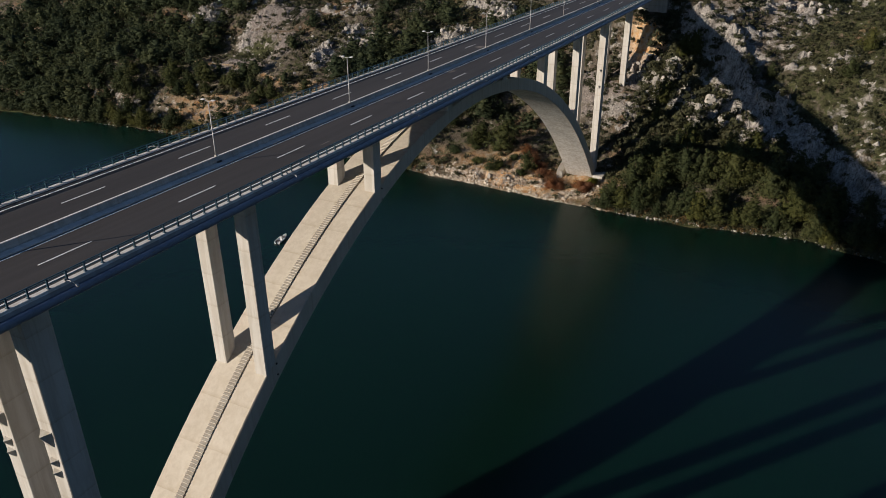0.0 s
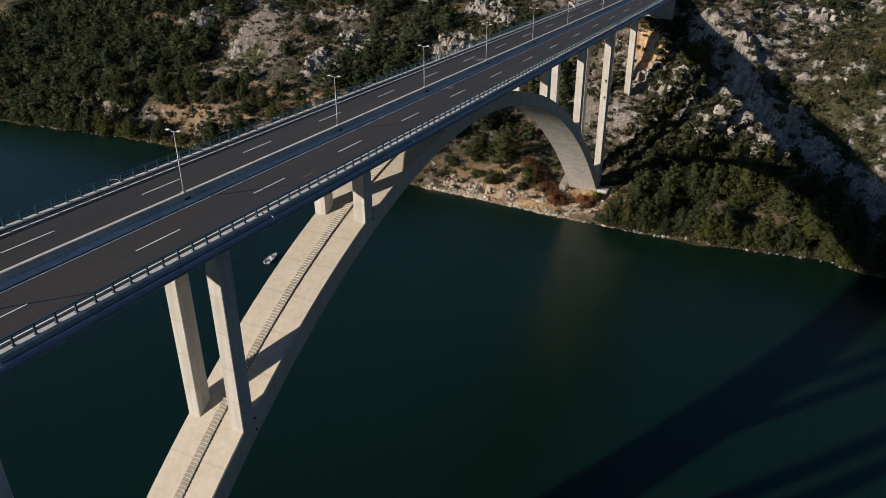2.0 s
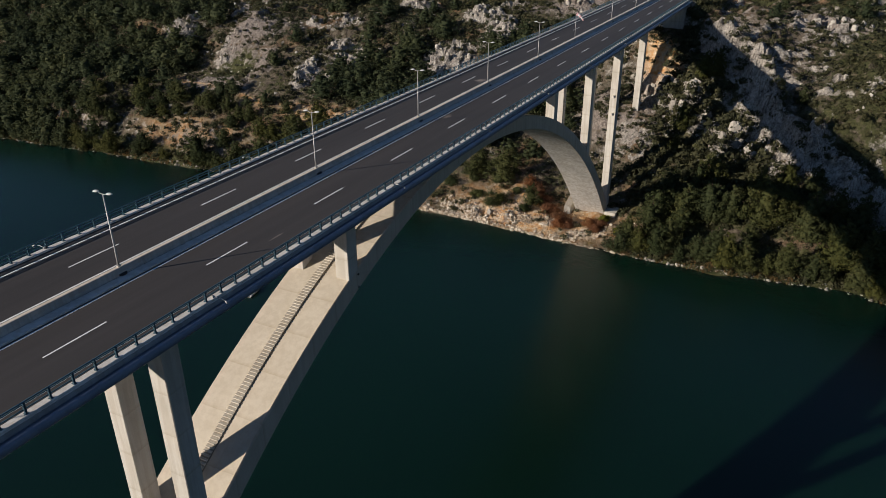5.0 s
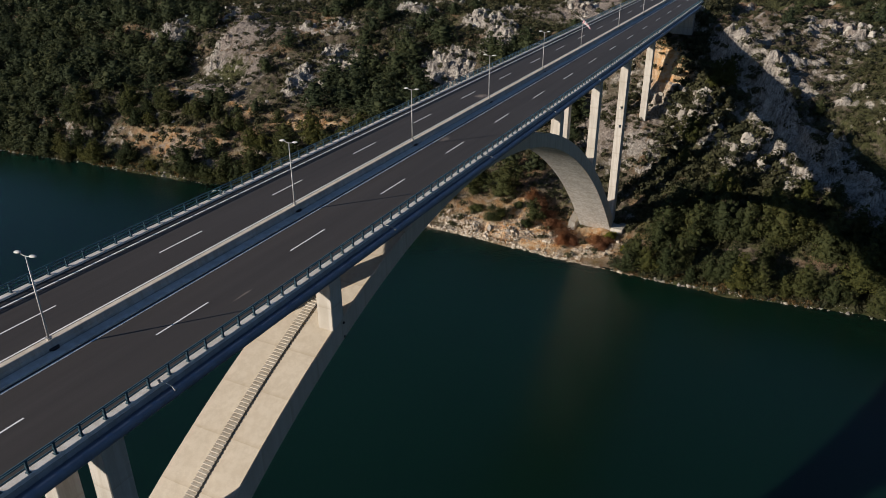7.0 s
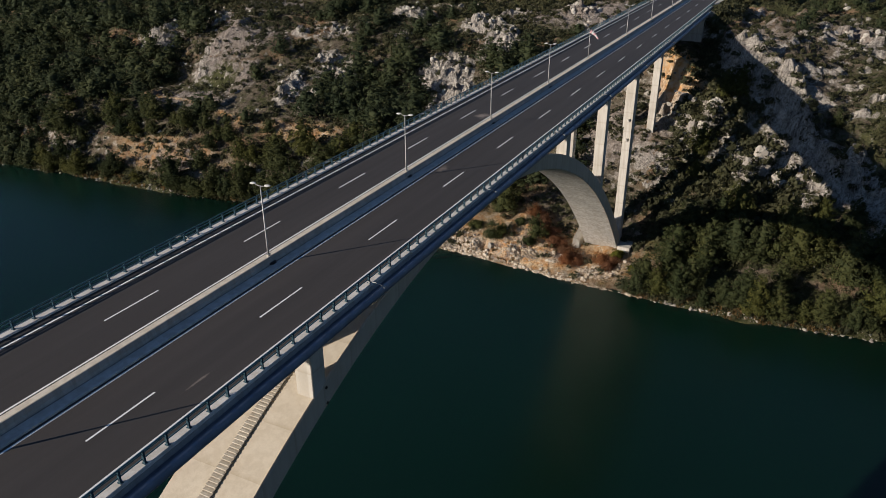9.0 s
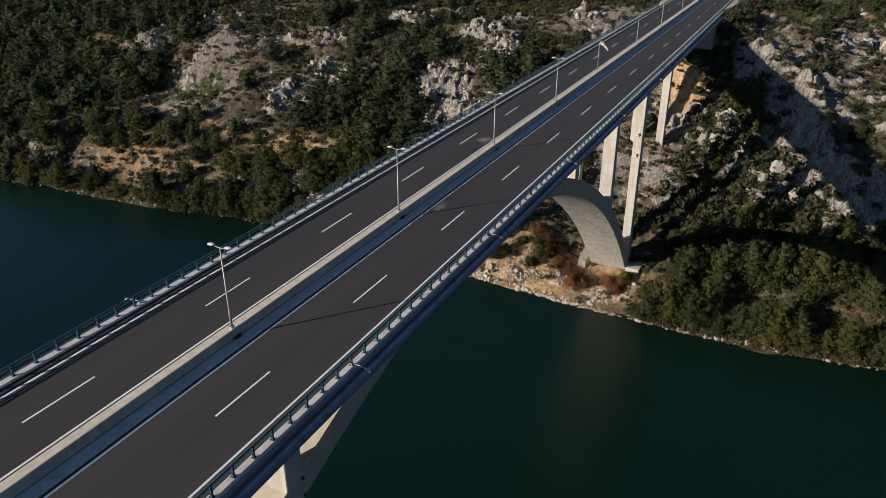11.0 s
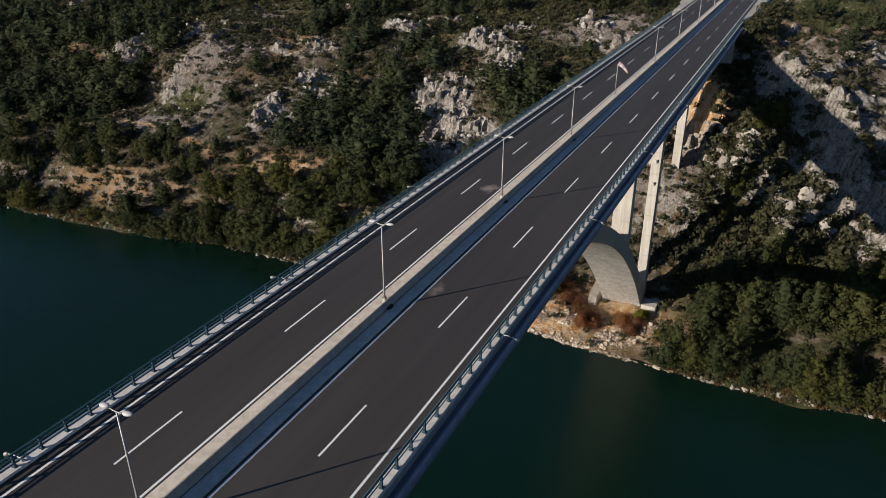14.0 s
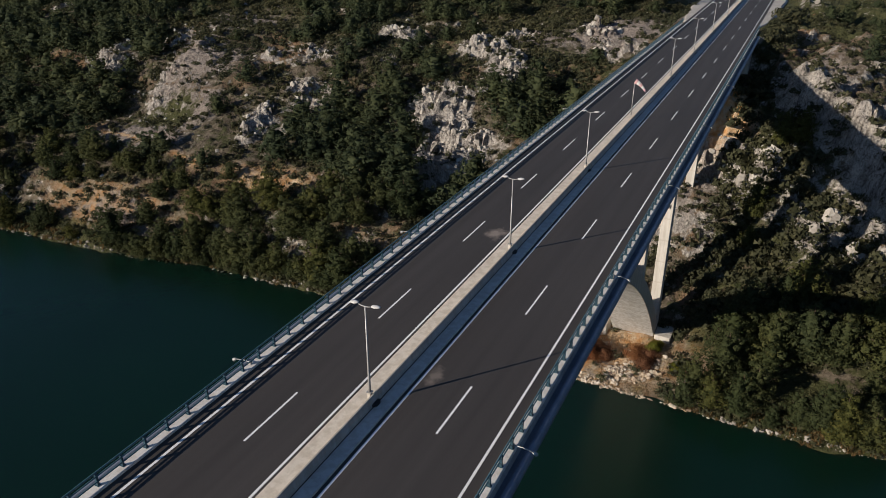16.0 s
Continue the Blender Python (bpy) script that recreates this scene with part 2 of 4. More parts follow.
YELLOW = mat_leaf("yellow_green_leaves", (0.07, 0.085, 0.02), (0.14, 0.15, 0.03), (0.22, 0.20, 0.05))
STRAW = mat_leaf("dry_grass_blades", (0.17, 0.105, 0.055), (0.25, 0.165, 0.09), (0.34, 0.24, 0.14))
BARK = mat_paint("pine_bark", (0.13, 0.095, 0.07), (0.07, 0.05, 0.04), 0.95, 0.1, 4.0)


def mat_boulder(dark, middle, pale):
    m, t, b = material("boulder_limestone", 0.9, spec=0.15)
    g = t.nodes.new("ShaderNodeNewGeometry")
    tone = ramp(t, g.outputs["Random Per Island"], [(0.0, dark), (0.5, middle), (1.0, pale)])
    spot = ramp(t, fbm(t, 1.5, 5, 0.7), [(0.3, (0.6, 0.58, 0.55)), (0.65, (1.1, 1.1, 1.1))])
    t.links.new(mix(t, 0.8, tone, spot, 'MULTIPLY'), b.inputs["Base Color"])
    bump(t, b, fbm(t, 2.5, 6, 0.7), 0.5, 0.2)
    return m


BOULDER = mat_boulder((0.20, 0.183, 0.162), (0.38, 0.35, 0.308), (0.55, 0.515, 0.455))
RUBBLE = mat_boulder((0.32, 0.235, 0.155), (0.53, 0.44, 0.335), (0.68, 0.61, 0.52))


# ---- building helpers ----
def mesh(name, verts, faces, mat, smooth=False):
    me = bpy.data.meshes.new(name)
    me.from_pydata([tuple(v) for v in verts], [], faces)
    me.materials.append(mat)
    if smooth:
        me.polygons.foreach_set("use_smooth", [True] * len(me.polygons))
    me.update()
    return me


def part(name, me, parent, label="", at=None):
    """Links a mesh as one object under a thing or part."""
    ob = new(name, me)
    ob.parent = parent
    if at is not None:
        ob.matrix_basis = at
    return tagged(ob, label)


def thing(name, label, category, group="", kind="", at=None, me=None):
    ob = new(name, me)
    if at is not None:
        ob.matrix_basis = at
    return tagged(ob, label, category, group, kind)


def dz(x, y):
    """Road height: gentle fall along the bridge and a slight cross fall."""
    return -0.0194 * y + 0.0000074 * y * y - 0.0109 * x


AX = 0.2          # the bridge's axis


def sweep_geo(profile, ys, shift=0.0):
    """A closed cross-section (x from the axis, z from the road) carried along the bridge."""
    n, vs, fs = len(profile), [], []
    for y in ys:
        vs += [(AX + x + shift, y, dz(AX + x + shift, y) + z) for x, z in profile]
    for i in range(len(ys) - 1):
        for j in range(n):
            k = (j + 1) % n
            fs.append((i * n + j, i * n + k, (i + 1) * n + k, (i + 1) * n + j))
    fs.append(tuple(range(n)))
    fs.append(tuple(range((len(ys) - 1) * n, len(ys) * n))[::-1])
    return vs, fs


def sweep(name, profile, ys, mat, parent, label="", smooth=False):
    vs, fs = sweep_geo(profile, ys)
    me = mesh(name, vs, fs, mat, smooth)
    bm = bmesh.new()
    bm.from_mesh(me)
    bmesh.ops.recalc_face_normals(bm, faces=bm.faces)
    bm.to_mesh(me)
    bm.free()
    return part(name, me, parent, label)


def box_geo(x0, x1, y0, y1, z0, z1, c=0.0):
    """A block with its upright edges cut by c."""
    if c <= 0:
        ring = [(x0, y0), (x1, y0), (x1, y1), (x0, y1)]
    else:
        ring = [(x0 + c, y0), (x1 - c, y0), (x1, y0 + c), (x1, y1 - c), (x1 - c, y1), (x0 + c, y1), (x0, y1 - c), (x0, y0 + c)]
    n = len(ring)
    vs = [(x, y, z0) for x, y in ring] + [(x, y, z1) for x, y in ring]
    fs = [(i, (i + 1) % n, n + (i + 1) % n, n + i) for i in range(n)]
    return vs, fs + [tuple(range(n))[::-1], tuple(range(n, 2 * n))]


def join_geo(parts):
    vs, fs = [], []
    for v, f in parts:
        o = len(vs)
        vs += list(v)
        fs += [tuple(i + o for i in q) for q in f]
    return vs, fs


def tube_geo(path, r, n=8):
    """A round bar along points; r may be one radius or one for each point."""
    rs = r if isinstance(r, (list, tuple)) else [r] * len(path)
    vs, fs = [], []
    for i, p in enumerate(path):
        p = Vector(p)
        d = (Vector(path[min(i + 1, len(path) - 1)]) - Vector(path[max(i - 1, 0)])).normalized()
        a = d.orthogonal().normalized()
        c = d.cross(a)
        vs += [tuple(p + rs[i] * (math.cos(2 * math.pi * k / n) * a + math.sin(2 * math.pi * k / n) * c)) for k in range(n)]
    for i in range(len(path) - 1):
        fs += [(i * n + k, i * n + (k + 1) % n, (i + 1) * n + (k + 1) % n, (i + 1) * n + k) for k in range(n)]
    fs += [tuple(range(n))[::-1], tuple(range((len(path) - 1) * n, len(path) * n))]
    return vs, fs


def lattice_noise(x, y, seed=0):
    """Smooth value noise on arrays, 0 to 1."""
    xi, yi = np.floor(x).astype(np.int64), np.floor(y).astype(np.int64)
    u, v = x - xi, y - yi
    u, v = u * u * (3 - 2 * u), v * v * (3 - 2 * v)

    def h(a, b):
        n = (a * 374761393 + b * 668265263 + seed * 974634777) & 0x7fffffff
        n = ((n ^ (n >> 13)) * 1274126177) & 0x7fffffff
        return ((n ^ (n >> 16)) & 0xffff) / 65535.0
    return (h(xi, yi) * (1 - u) + h(xi + 1, yi) * u) * (1 - v) + (h(xi, yi + 1) * (1 - u) + h(xi + 1, yi + 1) * u) * v


def fractal(x, y, scale, octaves=4, seed=0, ridged=False):
    out, amp, tot = 0.0, 1.0, 0.0
    for o in range(octaves):
        n = lattice_noise(x / scale * 2 ** o + 17.3 * o, y / scale * 2 ** o - 9.1 * o, seed + o)
        out = out + amp * (1 - np.abs(2 * n - 1) if ridged else n)
        tot += amp
        amp *= 0.5
    return out / tot


# ---- ground: far bank, river bed and near bank in one sheet ----
WATER_Z = -63.0
SHORE_X = (-400, -280, -208, -175, -140, -112, -82, -55, -30, -8, 12, 40, 70, 100, 250)
SHORE_Y = (80, 88, 93.5, 96, 98, 102, 104, 100, 99, 96.5, 95.5, 95, 99, 94, 90)
SLOPE_D = (0, 5, 15, 30, 50, 70, 95, 130, 250, 500)
SLOPE_X = (-320, -170, -130, -85, -35, 5, 40, 80, 160)
SLOPE_H = (
    (0, 2, 8, 17, 27, 36, 45, 52, 62, 75),
    (0, 3, 14, 23, 26, 42, 50, 55, 65, 75),
    (0, 3, 14, 22, 29, 40, 50, 55, 64, 75),
    (0, 3, 12, 20, 24, 36, 48, 56, 64, 75),
    (0, 2, 6, 9, 18, 34, 48, 57, 64, 75),
    (0, 2, 4, 9, 22, 37, 56, 58, 62, 75),
    (0, 2, 6, 12, 21, 46, 56, 60, 66, 78),
    (0, 3, 10, 22, 41, 49, 55, 60, 68, 80),
    (0, 4, 14, 26, 42, 50, 56, 60, 70, 82))


def ground_z(x, y):
    """Height of the ground (arrays)."""
    x, y = np.asarray(x, float), np.asarray(y, float)
    shore = np.interp(x, SHORE_X, SHORE_Y) + 4.5 * (fractal(x, y * 0, 11, 3, 5) - 0.5)
    d = y - shore
    rows = [np.interp(np.maximum(d, 0), SLOPE_D, hs) for hs in SLOPE_H]
    k = np.clip(np.searchsorted(SLOPE_X, x) - 1, 0, len(SLOPE_X) - 2)
    xs = np.array(SLOPE_X, float)
    u = np.clip((x - xs[k]) / (xs[k + 1] - xs[k]), 0, 1)
    u = u * u * (3 - 2 * u)
    rows = np.array(rows)
    h = np.take_along_axis(rows, k[None], 0)[0] * (1 - u) + np.take_along_axis(rows, k[None] + 1, 0)[0] * u
    fade = np.clip(d / 12, 0, 1)
    big = (fractal(x, y, 38, 3, 11) - 0.5) * 9.0
    rock = rockiness(x, y)
    crag = (fractal(x, y, 13, 4, 21, True) - 0.55) * 3.0 + (fractal(x, y, 4.0, 3, 31, True) - 0.5) * 1.1
    far = np.clip((d - 220) / 400, 0, 1)
    wild = np.clip((x - 10) / 8, 0, 1) * np.clip((d - 22) / 15, 0, 1) * (fractal(x, y, 8.5, 3, 57, True) - 0.55) * 5.0
    z = WATER_Z + h + fade * (wild + big + crag) + far * (fractal(x, y, 420, 3, 77) - 0.35) * 60
    # cliff under the eastern crest: a face that drops to the shaded hollow
    c = y - crest_y(x)
    wall = np.clip((x - 17) / 6, 0, 1) * np.clip((98 - x) / 20, 0, 1) * fade
    c = c + 5.0 * (fractal(x, y * 0.3, 9, 3, 19) - 0.5) + 5.0 * (fractal(x, y * 0.6, 3.6, 4, 23, True) - 0.5)
    up = np.interp(x, (20, 34, 42, 48, 56, 72), (1.5, 4.0, 8.0, 7.0, 4.0, 1.5)) * np.exp(-np.maximum(c, 0) / 8) - 3.0 * (1 - np.exp(-np.maximum(c, 0) / 8))
    down = -3.0 * np.exp(np.minimum(c, 0) / 6)
    z = z + wall * (down + (up - down) * (0.5 + 0.5 * np.tanh(c / 2.2)))
    # rock buttress that carries the eastern abutment
    butt = np.exp(-((x - 2) / 13) ** 4) * np.clip((y - 136) / 10, 0, 1) * np.clip((196 - y) / 8, 0, 1)
    z = z * (1 - butt) + butt * (np.interp(y + 3 * (fractal(x, y, 7, 2, 71) - 0.5), (136, 151, 158, 164, 167.5, 171, 184, 192), (-45, -36.5, -32, -27, -15.5, -12.8, -13, -9)) + crag)
    # ribs, blocks and ledges of bare limestone
    bare = np.clip((rock - 0.42) / 0.35, 0, 1) * fade
    z = z + bare * ((fractal(x, y * 0.4, 2.4, 3, 35, True) - 0.5) * 3.8 + (fractal(x, y, 8, 2, 37, True) - 0.5) * 4.0)
    u = z / 3.4 + 1.3 * fractal(x, y, 10, 2, 63)
    z = z + 1.5 * (blob(x, y, -172, 158, 17, 18) + blob(x, y, -186, 184, 15, 14)) * (fractal(x, y, 3.0, 3, 39, True) - 0.5)
    k = np.floor(u)
    q = np.clip((u - k - 0.3) / 0.4, 0, 1)
    z = z + 0.8 * bare * 3.4 * (k + q * q * (3 - 2 * q) - u)
    # river bed and near bank
    z = z + np.clip((x - 17) / 8, 0, 1) * fade * 2.6 * (np.tanh((y - crest_y(x) + 3) / 2.5) - np.tanh((y - crest_y(x) - 16) / 9)) * (0.4 + 1.1 * fractal(x, y, 9, 2, 19))
    e = -86 - y + 6 * (fractal(x, y * 0, 30, 3, 8) - 0.5)
    near = WATER_Z + np.interp(np.maximum(e, 0), (0, 40, 110, 180, 600), (0, 12, 40, 58, 70)) + np.clip(e / 12, 0, 1) * (fractal(x, y, 30, 4, 3) - 0.5) * 6
    bed = WATER_Z - np.minimum(np.minimum(np.maximum(-d, 0), np.maximum(-e, 0)) * 0.35, 9)
    z = np.where(d > 0, z, np.where(e > 0, near, bed))
    # unseen hills added at both river ends to block bright horizon light
    ends = np.where(x > 0, np.interp(x, (125, 180, 290, 600), (0, 45, 125, 190)), np.interp(-x - 40, (330, 420, 560, 900), (0, 45, 130, 150))) * (0.7 + 0.6 * fractal(x, y, 160, 3, 17))
    z = np.where(ends > 0, np.maximum(z, WATER_Z - 9 + ends), z)
    # cutting and embankment for the motorway past the abutments
    road = dz(AX, y) - 0.35
    off = np.abs(x - AX)
    past = np.clip((y - 184) / 6, 0, 1)
    w = past * np.clip((22 - off) / 8, 0, 1)
    z = z * (1 - w) + (road - 0.5 * np.clip(off - 13, 0, 20)) * w
    back = np.clip((-200 - y) / 6, 0, 1) * np.clip((24 - off) / 9, 0, 1)
    z = z * (1 - back) + (road - 0.4 * np.clip(off - 13, 0, 20)) * back
    # nothing pokes through the deck over the last spans
    under = (off < 15) & (y > 120) & (y <= 190)
    z = np.where(under, np.minimum(z, dz(AX, y) - 4.0), z)
    return z


def blob(x, y, cx, cy, rx, ry):
    return np.exp(-((x - cx) / rx) ** 2 - ((y - cy) / ry) ** 2)


def crest_y(x):
    """Line of the bare cliff edge on the east slope."""
    return np.interp(x, (18, 24, 34, 42, 48, 57, 77, 90, 120), (178, 172, 163, 156, 149, 139, 122, 110, 95))


def rockiness(x, y):
    """Where bare limestone shows, 0 to 1."""
    r = 0.20 + 0.55 * (fractal(x, y, 20, 3, 41) - 0.5) - 0.06 * (x > 12)
    for cx, cy, rx, ry, a in ((-178, 160, 7, 9, 0.5), (-171, 173, 6, 6, 0.45), (-180, 190, 6, 8, 0.4), (-130, 146, 4, 9, 0.9), (-121, 145, 3, 8, 0.7), (-113, 159, 6, 7, 0.6), (-133, 182, 11, 7, 0.75), (-145, 176, 5, 6, 0.6), (-127, 165, 7, 6, 0.45), (-105, 200, 8, 5, 0.75),
                              (-102, 186, 5, 4, 0.65), (-80, 171, 6, 9, 0.95), (-69, 162, 6, 13, 0.9), (-57, 160, 4, 6, 0.5), (-74, 199, 8, 6, 0.9), (-61, 187, 8, 10, 1.0), (-65, 150, 5, 5, 0.8), (-70, 142, 6, 5, 0.5),
                              (-49, 171, 4, 5, 0.8), (-207, 163, 9, 8, 0.5), (-176, 151, 5, 7, 0.6), (-188, 178, 7, 6, 0.6), (-28, 203, 10, 6, 0.9), (-38, 214, 7, 4, 0.7), (-62, 209, 9, 4, 0.6), (-100, 213, 20, 5, 0.4), (-265, 190, 10, 6, 0.6),
                              (8, 161, 6, 6, 0.7), (19, 157, 6, 4, 0.6), (15, 152, 5, 5, 0.55), (28, 148, 5, 4, 0.5), (38, 146, 5, 3, 0.4), (45, 142, 7, 4, 0.65), (53, 136, 6, 4, 0.5), (34, 141, 5, 3, 0.6), (4, 149, 7, 8, 0.4),
                              (60, 194, 14, 9, 0.5), (80, 160, 14, 10, 0.3), (-30, 104, 12, 6, 0.5)):
        r = r + a * blob(x, y, cx, cy, rx, ry)
    c = y - crest_y(x)
    r = r + 0.62 * np.clip((x - 16) / 6, 0, 1) * np.exp(-(np.where(c > 0, c / 4.5, c / 4.0)) ** 2) + 0.10 * ((x > 20) & (c > 5))
    r = r + np.where((x > 20) & (c > 4), 0.8, np.where(x > 12, 0.5, 0.35)) * (fractal(x, y, 6.5, 2, 47) - 0.5)
    return np.clip(r, 0, 1)


def spaced(lo, a, b, hi, step, grow=1.35):
    mid = list(np.arange(a, b + 0.01, step))
    left, s, p = [], step, a
    while p > lo:
        s *= grow
        p -= s
        left.append(p)
    right, s, p = [], step, b
    while p < hi:
        s *= grow
        p += s
        right.append(p)
    return np.array(left[::-1] + mid + right)


def build_ground():
    gx = spaced(-3000, -285, 112, 3000, 0.75)
    gy = np.concatenate([spaced(-3000, -130, -84, -80, 5.0)[:-2], np.arange(-70, 84, 12.0), spaced(83, 90, 218, 3000, 0.7, 1.12)[8:]])
    gy = np.unique(np.round(gy, 2))
    X, Y = np.meshgrid(gx, gy)
    x, y = X.ravel(), Y.ravel()
    z = ground_z(x, y)
    nx, ny = len(gx), len(gy)
    # undercut and bulging rock faces
    rk = np.clip((rockiness(x, y) - 0.42) / 0.35, 0, 1) * (z > WATER_Z + 3) * np.where(x > 0, np.clip((x - 17) / 4, 0, 1), 1)
    px = x + rk * 2.4 * (fractal(x * 0.6 + z * 1.1, y + z * 0.8, 3.4, 3, 83) - 0.5)
    py = y + rk * 3.0 * (fractal(x + z * 0.9 + 40, y * 0.6 - z * 1.2, 3.4, 3, 87) - 0.5)
    face = rk * ((x > 17) & (np.abs(y - crest_y(x)) < 14))
    pz = z + face * 1.6 * (fractal(x * 1.1 - z * 0.7, y + z * 1.3, 2.6, 3, 89, True) - 0.5)
    vs = np.stack([px, py, pz], 1)
    i = np.arange(nx * ny).reshape(ny, nx)
    quads = np.stack([i[:-1, :-1], i[:-1, 1:], i[1:, 1:], i[1:, :-1]], -1).reshape(-1, 4)
    me = bpy.data.meshes.new("ground")
    me.from_pydata(vs.tolist(), [], quads.tolist())
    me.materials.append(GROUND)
    Z = z.reshape(ny, nx)
    sx = np.gradient(Z, axis=1) / np.maximum(np.gradient(X, axis=1), 0.1)
    sy = np.gradient(Z, axis=0) / np.maximum(np.gradient(Y, axis=0), 0.1)
    steep = np.clip((np.hypot(sx, sy).ravel() - 0.55) / 0.9, 0, 1)
    rock = np.clip(0.72 * rockiness(x, y) + 0.34 * steep, 0, 1)
    shoreline = np.clip(1 - (z - WATER_Z) / 3.5, 0, 1) * (np.abs(z - WATER_Z) < 6)
    rock = np.where((x > 20) & (y - crest_y(x) > 4) & (y < 206), rock * 0.95 + 0.12 * np.clip((60 - x) / 10, -0.6, 1), rock)
    rock = np.clip(rock + 0.25 * shoreline * ((x > -55) & (x < 18)), 0, 1)
    grass = np.clip(0.46 + 0.2 * ((x > 12) & (y > 112)) - 0.45 * ((x > 18) & (y - crest_y(x) > 3) & (y < 225)) * np.clip((64 - x) / 16, 0, 1) + 1.0 * blob(x, y, -164, 145, 9, 6) + 0.4 * blob(x, y, -172, 196, 8, 6) + 0.12 * (y > 190), 0, 1)
    fresh = np.clip(1.25 * blob(x, y, -14, 108, 30, 14) + 2.2 * blob(x, y, 9, 167.5, 6.5, 4.6) + 0.4 * blob(x, y, 5, 153, 9, 11) + 0.5 * blob(x, y, -65, 149, 5, 4) + 0.9 * blob(x, y, -116, 127, 18, 5) + 0.8 * blob(x, y, -19, 102, 6, 3.5) + 0.75 * blob(x, y, -158, 109, 36, 8) + 0.5 * blob(x, y, -104, 131, 10, 4) + 0.4 * blob(x, y, -75, 118, 20, 6) - 0.25, 0, 1)
    track = np.exp(-((y - np.interp(x, (-206, -182, -157, -138), (132.5, 132, 129, 126))) / 1.2) ** 2) * (x > -206) * (x < -138)
    fresh = np.clip(fresh + 0.65 * track, 0, 1)
    grass = np.clip(grass + 0.3 * (z - WATER_Z < 5) * ((x > 18) | (x < -60)), 0, 1) * (1 - track)
    rock = rock * (1 - track)
    # unseen near bank and added hills: dark forest tone that cuts bounced light
    wooded = (y < -70) | (x < -375) | (x > 128)
    col = me.color_attributes.new("cover", 'FLOAT_COLOR', 'POINT')
    scree = np.clip(0.6 * np.exp(-((x + np.interp(y, (140, 150, 175, 200), (164, 172, 176, 181))) / 11) ** 2) * np.exp(-((y - 168) / 26) ** 2) + 0.9 * blob(x, y, 62, 198, 15, 9) + 0.42 * blob(x, y, -16, 106, 30, 13) + 0.9 * blob(x, y, -172, 199, 15, 9) + 0.8 * blob(x, y, -155, 147, 13, 9) + 0.7 * blob(x, y, -160, 168, 14, 9) + 0.6 * blob(x, y, -150, 106, 24, 8) + 0.8 * blob(x, y, -170, 131, 24, 6)
                    + 0.7 * blob(x, y, -8, 150, 20, 14) + 0.7 * blob(x, y, -58, 205, 10, 6) + 1.1 * blob(x, y, -30, 214, 18, 14) + 0.5 * blob(x, y, 32, 184, 11, 15), 0, 1)
    scree = scree * (1 - 0.98 * blob(x, y, -164, 145, 9, 6)) * (1 - 0.8 * track)
    data = np.stack([rock, grass, fresh, scree], 1).astype(np.float32)
    col.data.foreach_set("color", data.ravel())
    me.materials.append(UNSEEN_COVER)
    me.polygons.foreach_set("material_index", wooded[quads[:, 0]].astype(np.int32))
    me.update()
    return tagged(new("ground", me), "rocky limestone hillside with dry soil and scrub", "ground", kind="structure")


build_ground()
water = mesh("water", [(-4000, -110, WATER_Z), (4000, -110, WATER_Z), (4000, 125, WATER_Z), (-4000, 125, WATER_Z)], [(0, 1, 2, 3)], WATER)
tagged(new("water", water), "calm dark green river water", "water", kind="structure")

# ---- bridge ----
Y0, Y1 = -200.0, 186.0
YS = list(np.arange(Y0, Y1 + 0.1, 5.0)) + [Y1]
bridge = thing("arch_bridge", "concrete arch bridge carrying a motorway over the river", "bridge")

deck_profile = [(-11.1, -0.09), (11.1, -0.09), (11.2, -0.5), (7.6, -0.75), (-7.6, -0.75), (-11.2, -0.5)]
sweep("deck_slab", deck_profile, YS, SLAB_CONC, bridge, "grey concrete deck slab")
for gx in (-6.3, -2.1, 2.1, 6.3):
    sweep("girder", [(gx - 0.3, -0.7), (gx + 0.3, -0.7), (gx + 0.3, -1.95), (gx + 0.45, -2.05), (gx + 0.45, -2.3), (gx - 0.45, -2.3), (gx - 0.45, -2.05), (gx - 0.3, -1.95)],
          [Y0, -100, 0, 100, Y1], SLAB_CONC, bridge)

ARCH_Y, ARCH_TOP, ARCH_A, ARCH_B, ARCH_W = 13.55, -5.52, 0.00432, 0.43e-7, 4.79


def arch_z(y):
    """Top of the arch."""
    return ARCH_TOP - ARCH_A * (y - ARCH_Y) ** 2 - ARCH_B * (y - ARCH_Y) ** 4


def build_arch():
    """Box arch with chamfered lower and upper edges."""
    vs, fs, ys = [], [], np.linspace(ARCH_Y - 107, ARCH_Y + 107, 97)
    c = 0.12
    for y in ys:
        s = -2 * ARCH_A * (y - ARCH_Y) - 4 * ARCH_B * (y - ARCH_Y) ** 3
        n = Vector((0, -s, 1)).normalized()
        top = Vector((AX, y, arch_z(y)))
        w, t = ARCH_W, 2.7 + 0.006 * abs(y - ARCH_Y)
        for x, d in ((-w + c, 0), (w - c, 0), (w, -c), (w, -t + c), (w - c, -t), (-w + c, -t), (-w, -t + c), (-w, -c)):
            vs.append(tuple(top + Vector((x, 0, 0)) + n * d))
    m = 8
    for i in range(len(ys) - 1):
        fs += [(i * m + j, i * m + (j + 1) % m, (i + 1) * m + (j + 1) % m, (i + 1) * m + j) for j in range(m)]
    fs += [tuple(range(m))[::-1], tuple(range((len(ys) - 1) * m, len(ys) * m))]
    me = mesh("arch", vs, fs, ARCH_CONC)
    me.materials.append(SOFFIT_CONC)
    for i in range(len(ys) - 1):
        me.polygons[i * m + 4].material_index = 1
    return me


